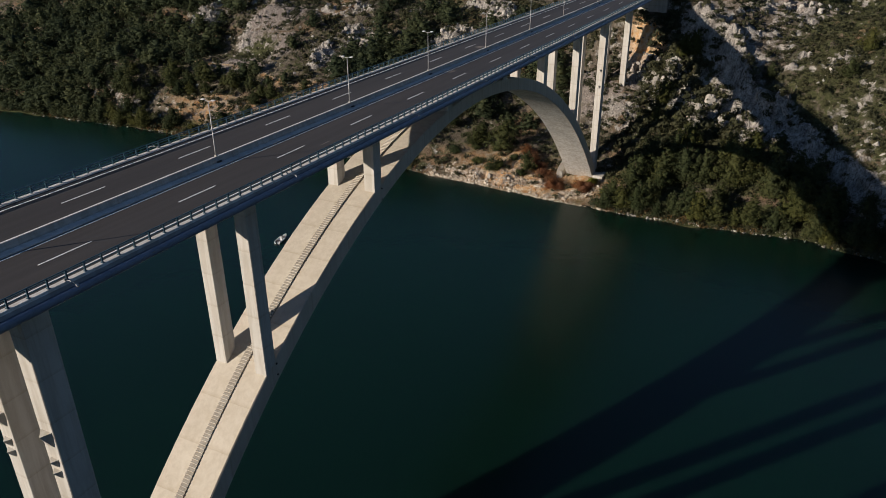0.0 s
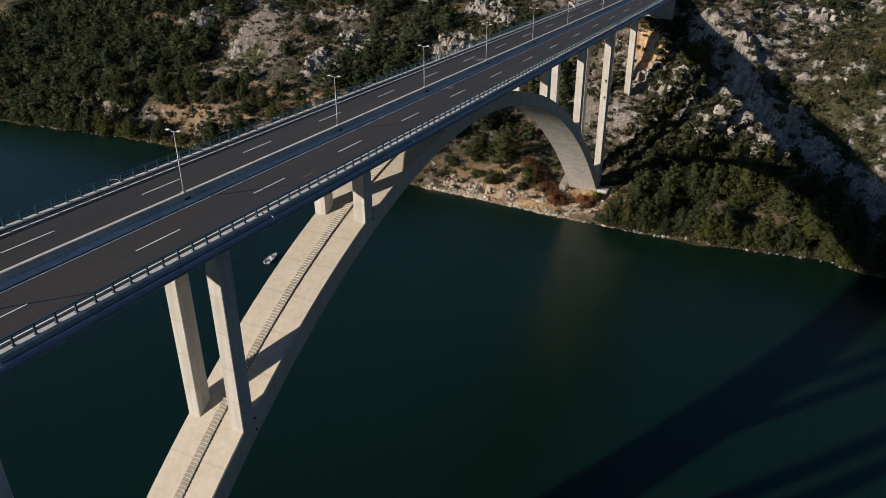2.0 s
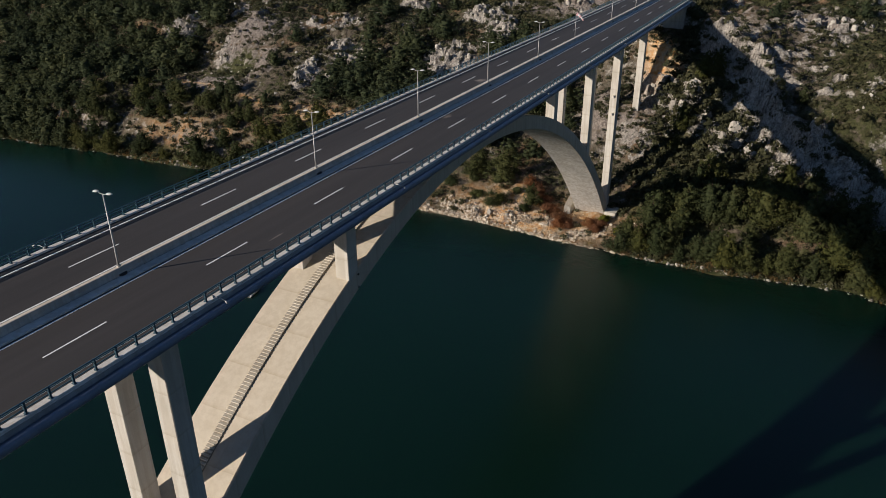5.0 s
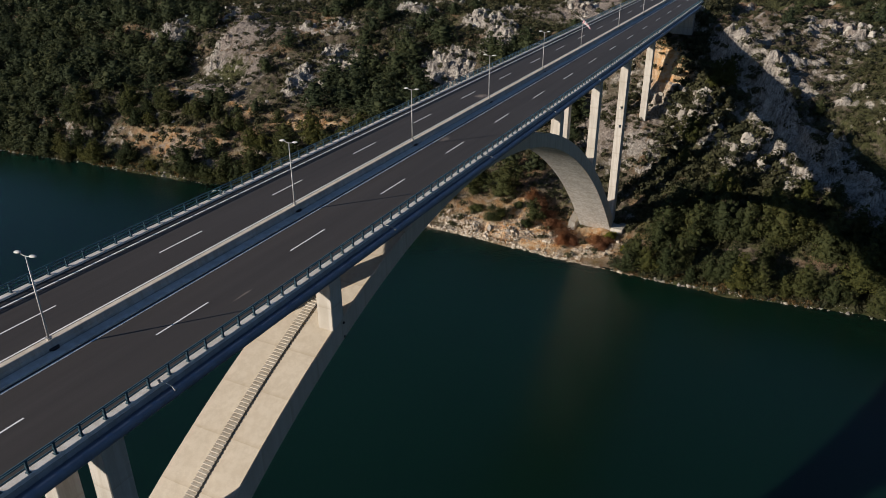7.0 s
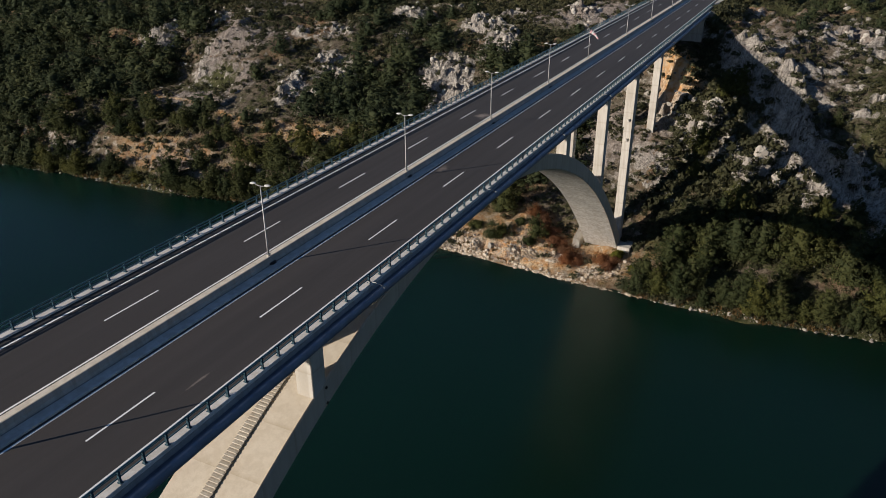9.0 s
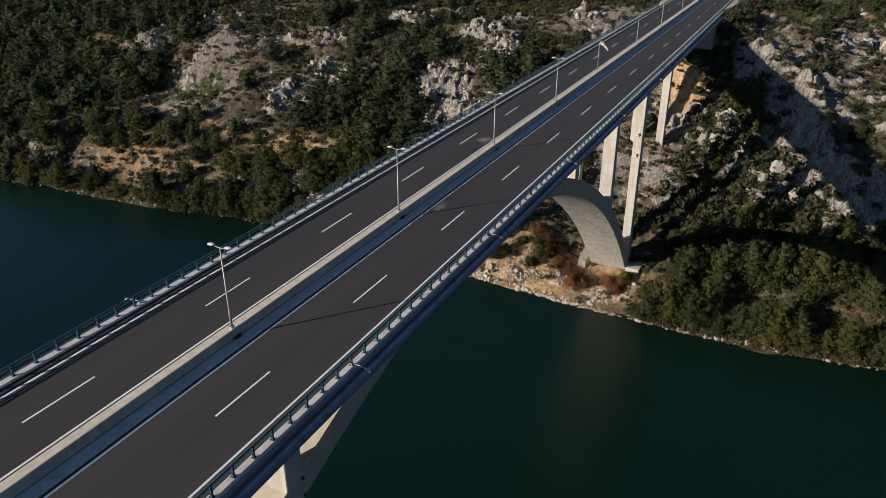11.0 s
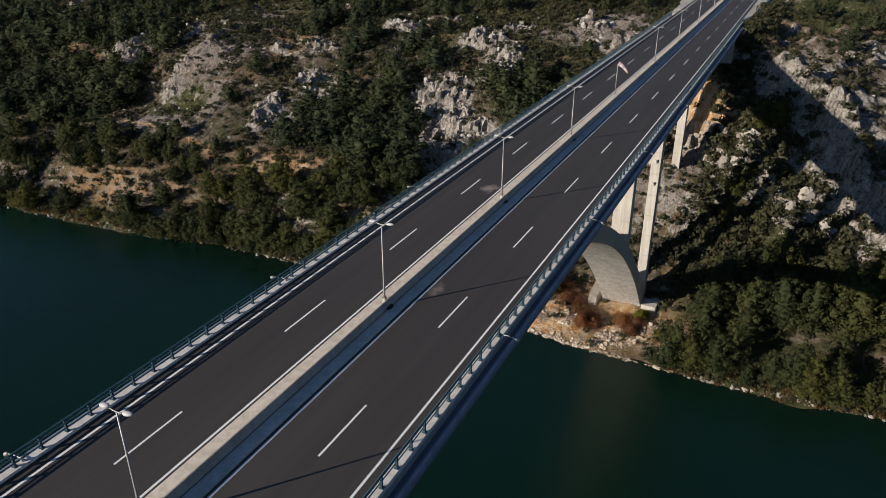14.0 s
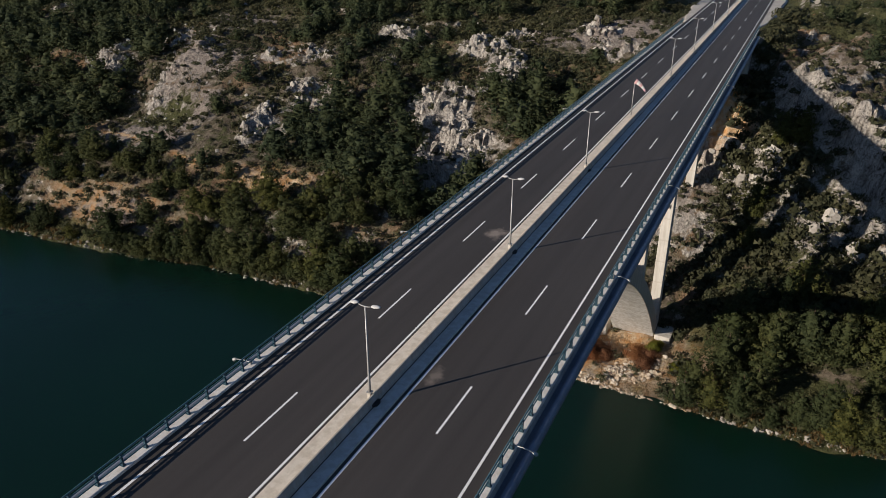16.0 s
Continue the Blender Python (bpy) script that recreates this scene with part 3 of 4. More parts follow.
arch = part("arch", build_arch(), bridge, "pale concrete box arch")
vs, fs, ys = [], [], np.linspace(ARCH_Y - 106, ARCH_Y + 106, 97)
for y in ys:
    z, x = arch_z(y), AX + ARCH_W - 0.22
    vs += [(x - 0.1, y, z - 0.08), (x + 0.1, y, z - 0.08), (x + 0.08, y, z + 0.04), (x - 0.08, y, z + 0.04)]
for i in range(len(ys) - 1):
    fs += [(4 * i + j, 4 * i + (j + 1) % 4, 4 * i + 4 + (j + 1) % 4, 4 * i + 4 + j) for j in range(4)]
fs += [(3, 2, 1, 0), tuple(4 * (len(ys) - 1) + j for j in range(4))]
part("edge_upstand", mesh("edge_upstand", vs, fs, ARCH_CONC), arch)
for y0, y1 in ((-101, -90), (115.5, 124)):
    part("arch_footing", mesh("arch_footing", *box_geo(AX - 5.6, AX + 5.6, y0, y1, -69, -60.6, 0.2), CONCRETE), bridge)
part("footing_platform", mesh("footing_platform", *box_geo(AX + 5.0, AX + 8.6, 114.5, 121.5, -69, -58.9, 0.2), CONCRETE), bridge)
wing_v, wing_f = box_geo(-1, 1, -1, 1, -1, 1)
wing_v = [(AX - 6.5 + 1.1 * x * (1 - 0.25 * z) + 0.3 * y, 116.6 + 4.0 * y * (1 - 0.3 * z) + 0.4 * x, -61.8 + 4.6 * z + 1.6 * y * (z > 0) - 0.5 * x * (z > 0)) for x, y, z in wing_v]
part("footing_wing", mesh("footing_wing", wing_v, wing_f, CONCRETE), bridge, "rough pale concrete mass")

COLUMN_Y = (-156, -124, -91.25, -59.55, -27.6, 0.6, 29.2, 57.8, 88.8, 118.6, 151.5)
for cy in COLUMN_Y:
    for side in (-1, 1):
        foot = cy in (-91.25, 118.6)
        w, d = (1.08, 1.55) if foot else (1.05, 1.15)
        cx = AX + side * 3.72
        on_arch = ARCH_Y - 105 < cy < ARCH_Y + 104 and not foot
        z0 = arch_z(cy - d) - 0.9 if on_arch and cy < ARCH_Y else arch_z(cy + d) - 0.9 if on_arch else float(ground_z([cx], [cy])[0]) - 3.0 if not foot else -62.0
        z1 = dz(cx, cy) - 3.2
        if z1 - z0 > 0.3:
            part("column", mesh("column", *box_geo(cx - w, cx + w, cy - d, cy + d, z0, z1, 0.08), CONCRETE), bridge)
    zc = dz(AX, cy)
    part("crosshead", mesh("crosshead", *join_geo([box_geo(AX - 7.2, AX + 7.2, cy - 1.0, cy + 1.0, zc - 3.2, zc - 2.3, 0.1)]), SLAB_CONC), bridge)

# abutments
za = dz(AX, 188)
part("abutment", mesh("abutment", *join_geo([box_geo(AX - 11.0, AX + 11.0, 183, 196, -24, za - 2.32, 0.15), box_geo(AX - 11.2, AX - 10.6, 186.1, 212, -18, za - 0.75), box_geo(AX + 10.6, AX + 11.2, 186.1, 212, -18, za - 0.75),
     box_geo(AX - 11.0, AX + 11.0, 186.1, 187.5, za - 2.4, za - 0.2)]), CONCRETE), bridge, "stained concrete abutment")
zb = dz(AX, -200)
part("abutment", mesh("abutment", *box_geo(AX - 11.0, AX + 11.0, -214, -199, -30, zb - 2.4, 0.15), CONCRETE), bridge)

LY = list(np.arange(-200, 420, 10.0))
for sx in (-1, 1):
    sweep("kerb", [(sx * 10.4, -0.1), (sx * 10.4, 0.17), (sx * 10.44, 0.2), (sx * 11.0, 0.2), (sx * 11.05, 0.15), (sx * 11.05, -0.45), (sx * 10.9, -0.45)], [y for y in LY if y <= 205], KERB_CONC, bridge, "pale concrete kerb")
    arc = [(sx * (11.78 + 0.34 * math.cos(a)), -0.66 + 0.42 * math.sin(a)) for a in np.linspace(-math.pi / 2, math.pi * 0.75, 13)]
    sweep("edge_cornice", [(sx * 11.06, -1.08)] + arc + [(sx * 11.5, -0.6), (sx * 11.06, -0.4)], [y for y in LY if y <= 205], CORNICE, bridge, "rounded blue-grey edge cornice", True)
sweep("median_base", [(-1.62, -0.1), (-1.62, 0.1), (-1.58, 0.13), (-0.2, 0.16), (-0.2, -0.1)], LY, MEDIAN_PALE, bridge, "pale concrete median kerb")
# eastern half in a darker, greyer tone than the western strip
sweep("median_base", [(-0.19, -0.1), (-0.19, 0.156), (0.29, 0.156), (0.295, 0.03), (0.385, 0.03), (0.39, 0.156), (1.38, 0.156), (1.42, 0.126), (1.42, -0.1)], LY, MEDIAN_CONC, bridge, "darker grey concrete median kerb")
sweep("median_barrier", [(-0.3, 0.14), (-0.26, 0.26), (-0.04, 0.42), (0.01, 0.85), (0.03, 0.88), (0.13, 0.88), (0.15, 0.85), (0.18, 0.42), (0.25, 0.26), (0.27, 0.14)], LY, BARRIER_CONC, bridge, "concrete central barrier wall")
# dark strip filling the groove: the slot's shade put in as colour
sweep("slot_shade", [(0.294, 0.05), (0.386, 0.05), (0.386, 0.12), (0.294, 0.12)], LY, RUBBER, bridge, "dark strip standing in for the shade of the drainage slot")

road = tagged(new("road"), "dark asphalt motorway with white lane lines", "road", kind="structure")
sweep("carriageway", [(1.36, -0.12), (10.42, -0.12), (10.42, 0.0), (1.36, 0.0)], LY, ASPHALT, road, "dark asphalt carriageway")
sweep("carriageway", [(-10.42, -0.12), (-1.58, -0.12), (-1.58, 0.0), (-10.42, 0.0)], LY, ASPHALT, road, "dark asphalt carriageway")
for sx in (-1, 1):
    vs, fs, ys = [], [], list(np.arange(206, 421, 6.0))
    for y in ys:
        out = 10.7 + 3.2 * min(1, (y - 206) / 34) + 0.35 * math.sin(y * 0.21)
        for x, z in ((10.43, -0.4), (10.43, -0.015), (out, -0.05), (out + 0.7, -0.5)):
            vs.append((AX + sx * x, y, dz(AX + sx * x, y) + z))
    for i in range(len(ys) - 1):
        fs += [(4 * i + k, 4 * i + k + 1, 4 * i + 5 + k, 4 * i + 4 + k) for k in range(3)]
    part("shoulder", mesh("shoulder", vs, fs, GRAVEL), road, "pale gravel shoulder")
for x, w in ((-9.4, 0.1), (-1.97, 0.09), (1.75, 0.085), (9.45, 0.09)):
    sweep("edge_line", [(x - w, 0.0), (x + w, 0.0), (x + w, 0.006), (x - w, 0.006)], LY, WHITE_LINE, road)
for x, y_first in ((5.58, -108.0), (-5.64, -114.5)):
    for k in range(26):
        y = y_first + 18 * k
        sweep("lane_dash", [(x - 0.08, 0.0), (x + 0.08, 0.0), (x + 0.08, 0.006), (x - 0.08, 0.006)], [y, y + 6.05], WHITE_LINE, road)

# stair flight on the arch: one tread after another up the southern flank
tread = mesh("step", *box_geo(-0.6, 0.6, -0.15, 0.15, -0.06, 0.05, 0.012), STAIR)
y = ARCH_Y - 98.0
while y < ARCH_Y - 22:
    part("step", tread, bridge, at=pose(0.16, y, arch_z(y) + 0.24))
    y += 0.42
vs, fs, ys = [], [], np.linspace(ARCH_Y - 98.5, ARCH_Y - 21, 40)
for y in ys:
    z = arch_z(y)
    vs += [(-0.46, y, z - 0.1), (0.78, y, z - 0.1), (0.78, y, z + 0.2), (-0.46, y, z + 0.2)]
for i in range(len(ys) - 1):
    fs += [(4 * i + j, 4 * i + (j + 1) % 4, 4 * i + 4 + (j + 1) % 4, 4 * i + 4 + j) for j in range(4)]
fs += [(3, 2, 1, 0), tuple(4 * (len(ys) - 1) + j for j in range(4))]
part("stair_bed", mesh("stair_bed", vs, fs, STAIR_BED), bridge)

# corbels left on the two piers at the arch feet: blunt prows with an undercut foot
def corbel_mesh(r, h):
    top = [(-r, 0.2, h), (r, 0.2, h), (r, -0.05, h), (0.15 * r, -1.25 * r, h * 0.92), (-r, -0.05, h)]
    low = [(-r, 0.2, 0), (r, 0.2, 0), (r * 0.8, -0.05, 0), (0.1 * r, -0.35 * r, 0.12 * h), (-r * 0.8, -0.05, 0)]
    return mesh("corbel", low + top, [tuple(range(5))[::-1], tuple(range(5, 10))] + [(k, (k + 1) % 5, 5 + (k + 1) % 5, 5 + k) for k in range(5)], CONCRETE)


for cy, zs in ((-92.82, (-18.6, -21.4, -22.9)), (117.03, (-23.3, -28.7))):
    for side in (-1, 1):
        for i, z in enumerate(zs):
            big = i == 0 and cy < 0
            part("corbel", corbel_mesh(0.78 if big else 0.55, 1.9 if big else 1.0), bridge, at=pose(AX + side * 3.74, cy, z))
# drain holes beside the column feet, dark outlets on the arch flank
for y in (-58.35, -26.6):
    for k in (0.75, 2.7):
        p = Vector((AX + ARCH_W, y, arch_z(y) - k))
        part("drain_outlet", mesh("drain_outlet", *tube_geo([p - Vector((0.2, 0, 0)), p + Vector((0.12, 0, -0.03))], 0.16, 10), RUBBER), bridge)

# ---- guard rails ----
POST_STEP = 1.95


def build_guard_rail(side):
    rail = thing("guard_rail", "dark blue painted steel bridge railing on the kerb", "railing", "bridge railings")
    x = side * 10.8
    post = mesh("post", *join_geo([box_geo(-0.1, 0.1, -0.075, 0.075, 0.0, 0.95, 0.015), box_geo(-0.16, 0.16, -0.13, 0.13, 0.0, 0.035), box_geo(-0.12 if side > 0 else 0.0, 0.0 if side > 0 else 0.12, -0.03, 0.03, 0.34, 0.78)]), RAIL_BLUE)
    n = int((204 - -128) / POST_STEP)
    for i in range(n):
        y = -128 + i * POST_STEP + (0.97 if side < 0 else 0.0)
        part("post", post, rail, at=pose(AX + x, y, dz(AX + x, y) + 0.2))
    ys = list(np.arange(-200, 205, 12.0)) + [206.0]
    for z, r, off in ((1.16, 0.068, 0.0), (0.93, 0.052, -0.09 * side), (0.54, 0.052, -0.09 * side)):
        prof = [(x + off + r * math.cos(a), z + r * math.sin(a)) for a in np.linspace(0, 2 * math.pi, 9)[:-1]]
        sweep("rail", prof, ys, RAIL_TOP, rail, smooth=True)
    return rail


build_guard_rail(-1)
build_guard_rail(1)

# ---- street lamps ----
LAMP_Y = (-123.0, -91.0, -59.2, -27.3, 0.9, 29.2, 57.8, 121.5, 152.5, 186.0, 220.0)


def head_mesh():
    """Flattened lamp housing, longer outwards."""
    bm = bmesh.new()
    bmesh.ops.create_uvsphere(bm, u_segments=14, v_segments=8, radius=1.0)
    for v in bm.verts:
        v.co = Vector((v.co.x * (0.42 if v.co.x > 0 else 0.36), v.co.y * 0.19, v.co.z * (0.14 if v.co.z > 0 else 0.06)))
    me = bpy.data.meshes.new("lamp_head")
    bm.to_mesh(me)
    bm.free()
    me.materials.append(LAMP_HEAD)
    me.polygons.foreach_set("use_smooth", [True] * len(me.polygons))
    return me


def build_lamp():
    lamp = thing("street_lamp", "pale steel double-headed street lamp standing on the median barrier", "street lamp", "street lamps")
    part("plinth", mesh("plinth", *box_geo(-0.15, 0.15, -0.17, 0.17, 0.14, 0.98, 0.04), BARRIER_CONC), lamp)
    part("base_plate", mesh("base_plate", *box_geo(-0.2, 0.2, -0.2, 0.2, 0.98, 1.02, 0.02), STEEL), lamp)
    part("pole", mesh("pole", *tube_geo([(0, 0, 1.0), (0, 0, 2.4), (0, 0, 2.45), (0, 0, 8.15)], [0.105, 0.1, 0.085, 0.055], 10), STEEL, True), lamp)
    part("arm", mesh("arm", *tube_geo([(-0.55, 0, 8.2), (-0.2, 0, 8.12), (0.2, 0, 8.12), (0.55, 0, 8.2)], 0.04, 8), STEEL, True), lamp)
    part("junction_box", mesh("junction_box", *box_geo(0.12, 0.78, -0.5, 0.35, 0.155, 0.3, 0.2), RUBBER), lamp, "black cable junction box")
    hm = head_mesh()
    lens = mesh("lens", *tube_geo([(0, 0, -0.05), (0, 0, -0.075)], [0.16, 0.13], 12), SOCK_WHITE)
    for s in (-1, 1):
        h = part("lamp_head", hm, lamp, "pale lamp housing", at=pose(s * 0.82, 0, 8.26, 0, -7 if s > 0 else 7, 0 if s > 0 else 180))
        part("lens", lens, h)
    return lamp


first = build_lamp()
first.matrix_basis = pose(0.0, LAMP_Y[0], dz(0, LAMP_Y[0]))
for y in LAMP_Y[1:]:
    copy_thing(first, pose(0.0, y, dz(0, y)))

# ---- small lights on arms along both edges ----
def build_edge_light():
    lt = thing("edge_light", "small grey navigation light on a bent arm", "bridge light", "edge lights")
    part("arm", mesh("arm", *tube_geo([(-0.5, 0, 0.25), (-0.4, 0, 0.36), (0.2, 0, 0.38), (0.95, 0, 0.22)], 0.04, 8), STEEL, True), lt)
    part("clamp", mesh("clamp", *box_geo(-0.6, -0.4, -0.1, 0.1, 0.2, 0.42, 0.02), STEEL), lt)
    part("light_head", mesh("light_head", *tube_geo([(0.88, 0, 0.28), (1.0, 0, 0.20), (1.16, 0, 0.10), (1.2, 0, 0.07)], [0.07, 0.12, 0.15, 0.11], 12), STEEL, True), lt)
    return lt


edge_first = build_edge_light()
edge_first.matrix_basis = pose(AX + 11.35, -91.2, dz(11.5, -91.2))
for y in (-58.9, -26.6, 0.9, 28.4, 56.5, 87.6, 120.0, 151.0, 183.0):
    copy_thing(edge_first, pose(AX + 11.35, y, dz(11.5, y)))
for y in (-91.0, -59.0, -27.0, 0.7, 28.3, 55.8, 87.5, 120.0, 151.0):
    copy_thing(edge_first, pose(AX - 11.35, y, dz(-11.5, y), 0, 0, 180))

# ---- windsock ----
def build_windsock():
    ws = thing("windsock", "red and white windsock hanging from a pale steel pole", "windsock", at=pose(-0.25, 86.2, dz(0, 86.2)))
    part("pole", mesh("pole", *tube_geo([(0, 0, 0.9), (0, 0, 6.5)], [0.09, 0.06], 10), STEEL, True), ws, "pale steel pole")
    part("swivel", mesh("swivel", *tube_geo([(0, 0, 6.45), (0, 0, 6.75)], [0.05, 0.05], 8), RUBBER), ws)
    pts = [Vector((0.08 + 0.42 * i * math.cos(0.35 + 0.04 * i), 0.1 * i * 0.3, 6.6 - 0.42 * i * math.sin(0.35 + 0.1 * i))) for i in range(6)]
    for i in range(5):
        r0, r1 = 0.42 - 0.055 * i, 0.42 - 0.055 * (i + 1)
        part("sock_band", mesh("sock_band", *tube_geo([pts[i], pts[i] * 0.5 + pts[i + 1] * 0.5, pts[i + 1]], [r0, (r0 + r1) / 2, r1], 12), SOCK_WHITE if i % 2 else SOCK_RED, True), ws, "white band" if i % 2 else "red band")


build_windsock()

# ---- boat ----
def build_boat():
    boat = thing("motor_boat", "small white open motor boat on the river", "boat", at=pose(-66.5, 30.6, WATER_Z, 0, 0, 8))
    vs, fs = [], []
    ring = 9
    for i, u in enumerate(np.linspace(0, 1, ring)):
        yy, w, sh = -2.9 + 5.8 * u, 1.05 * (1 - max(0, (u - 0.45) / 0.55) ** 2.2), 0.62 + 0.35 * u * u
        w = max(w, 0.03)
        vs += [(-w, yy, sh), (-w * 0.8, yy, 0.05), (0, yy, -0.25), (w * 0.8, yy, 0.05), (w, yy, sh), (w * 0.84, yy, sh - 0.02), (w * 0.6, yy, 0.22), (-w * 0.6, yy, 0.22), (-w * 0.84, yy, sh - 0.02)]
    for i in range(ring - 1):
        fs += [(9 * i + j, 9 * i + (j + 1) % 9, 9 * i + 9 + (j + 1) % 9, 9 * i + 9 + j) for j in range(9)]
    fs += [tuple(range(9))[::-1], tuple(range(9 * (ring - 1), 9 * ring))]
    part("hull", mesh("hull", vs, fs, BOAT_WHITE), boat, "white hull")
    part("console", mesh("console", *box_geo(-0.35, 0.35, -0.5, 0.1, 0.2, 1.15, 0.06), BOAT_WHITE), boat)
    part("windscreen", mesh("windscreen", *box_geo(-0.4, 0.4, 0.1, 0.14, 1.0, 1.5), RUBBER), boat)
    for yy in (-1.7, 1.2):
        part("bench", mesh("bench", *box_geo(-0.75, 0.75, yy - 0.2, yy + 0.2, 0.45, 0.55, 0.03), BARK), boat, "wooden bench")
    part("outboard_motor", mesh("outboard_motor", *join_geo([box_geo(-0.18, 0.18, -3.35, -2.95, 0.55, 1.1, 0.05), box_geo(-0.08, 0.08, -3.25, -3.05, -0.5, 0.6)]), RUBBER), boat, "dark outboard motor")


build_boat()

# ---- plants ----
def clumps(rng, centres, n, radius, leaf, axis=None):
    """Leafy clumps: small triangles lying round each centre like scales, facing outwards from the clump and from the plant's axis."""
    vs, fs = [], []
    for c, r in zip(centres, radius):
        for _ in range(n):
            v = Vector((rng.gauss(0, 1), rng.gauss(0, 1), rng.gauss(0, 1))).normalized()
            p = c + Vector((v.x, v.y, v.z * 0.72)) * r * rng.uniform(0.55, 1.08)
            nrm = v + Vector((rng.gauss(0, 1), rng.gauss(0, 1), rng.gauss(0, 1))) * 0.3
            if axis is not None:
                out = p - Vector((axis.x, axis.y, axis.z + 0.55 * (p.z - axis.z)))
                nrm += out.normalized() * 1.1
            nrm.normalize()
            a = nrm.cross(Vector((rng.gauss(0, 1), rng.gauss(0, 1), rng.gauss(0, 1)))).normalized()
            b = nrm.cross(a)
            s = leaf * rng.uniform(0.6, 1.35)
            o = len(vs)
            vs += [tuple(p - a * s * 0.55 - b * s * 0.3), tuple(p + a * s * 0.55 - b * s * 0.3), tuple(p + b * s * 0.9)]
            fs.append((o, o + 1, o + 2))
    return vs, fs


def pine_crown(seed, h, tufts, leaf, plump):
    """A ragged cone of bulging boughs: a dense core under a coat of needle tufts."""
    rng = random.Random(seed)
    vs, fs, boughs = [], [], []
    lean = Vector((rng.uniform(-0.06, 0.06), rng.uniform(-0.06, 0.06), 0))
    lop, sharp, off = rng.uniform(0, 6.28), rng.uniform(0.56, 0.8), seed * 7.3

    def skin(a, u, k=1.0):
        """Point on the crown at bearing a and height u of the crown."""
        bulge = noise.noise(Vector((2.3 * math.cos(a) + off, 2.3 * math.sin(a), u * 7.0)))
        tip = noise.noise(Vector((6.5 * math.cos(a) - off, 6.5 * math.sin(a), u * 17)))
        r = 0.33 * h * plump * (1 - 0.97 * u) ** sharp * min(1, 0.55 + 3.2 * u) * (0.92 + 1.1 * bulge + 0.42 * tip + 0.14 * math.cos(a - lop))
        return Vector((k * r * math.cos(a), k * r * math.sin(a), h * (0.06 + 0.94 * u) + (0.14 + 0.4 * bulge) * r * k)) + lean * h * u

    rings, sides = 9, 11
    for i in range(rings):
        for j in range(sides):
            vs.append(tuple(skin(6.283 * j / sides + 0.3 * i, 0.72 * i / (rings - 1), 0.5)))
    fs += [(i * sides + j, i * sides + (j + 1) % sides, (i + 1) * sides + (j + 1) % sides, (i + 1) * sides + j) for i in range(rings - 1) for j in range(sides)]
    fs += [tuple(range(sides))[::-1], tuple(range((rings - 1) * sides, rings * sides))]
    # needle clumps at the ends of the boughs, in spirals up the crown
    count = max(34, tufts // 40)
    for i in range(count):
        u = 1 - math.sqrt((i + 0.6) / count)
        a = 2.4 * i + rng.uniform(-0.35, 0.35)
        tip = skin(a, u, rng.uniform(0.78, 1.0))
        out = Vector((math.cos(a), math.sin(a), 0.5 + 0.9 * u)).normalized()
        rad = h * rng.uniform(0.075, 0.115) * (1.08 - 0.55 * u) * (34 / count) ** 0.25
        for _ in range(tufts // count):
            v = (Vector((rng.gauss(0, 1), rng.gauss(0, 1), rng.gauss(0, 1))).normalized() + out * 0.45).normalized()
            p = tip + (v + out * 0.35 * v.dot(out)) * rad * rng.uniform(0.72, 1.1)
            nrm = (v + out * 0.4 + Vector((rng.gauss(0, 1), rng.gauss(0, 1), rng.gauss(0, 1))) * 0.25).normalized()
            b = out + Vector((rng.gauss(0, 1), rng.gauss(0, 1), rng.gauss(0, 1))) * 0.6
            b = (b - nrm * b.dot(nrm)).normalized()
            e = nrm.cross(b)
            s = leaf * h / 10 * rng.uniform(0.6, 1.4)
            o = len(vs)
            vs += [tuple(p - e * s * 0.42 - b * s * 0.35), tuple(p + e * s * 0.42 - b * s * 0.35), tuple(p + b * s)]
            fs.append((o, o + 1, o + 2))
    for i in range(16):
        a, u = 2.4 * i, 0.04 + 0.05 * i
        boughs.append((skin(a, u, 0.0) - Vector((0, 0, 0.05 * h)), skin(a, u, 0.9)))
    return (vs, fs), boughs


def pine_parts(seed, h=10.0):
    geo, boughs = pine_crown(seed, h, 3400, 0.27, (0.82, 0.9, 1.0, 0.85, 0.95, 1.05)[seed % 6])
    crown = mesh("crown", *geo, PINE, True)
    rng = random.Random(seed + 50)
    bend = [(0.12 * math.sin(i * 1.3 + seed), 0.12 * math.cos(i * 1.7 + seed), z) for i, z in enumerate(np.linspace(-0.6, h * 0.93, 7))]
    limbs = [tube_geo(bend, [0.24, 0.21, 0.18, 0.14, 0.1, 0.06, 0.02], 7)]
    for a, b in boughs:
        limbs.append(tube_geo([a, b], [0.05, 0.02], 4))
    return mesh("trunk", *join_geo(limbs), BARK), crown


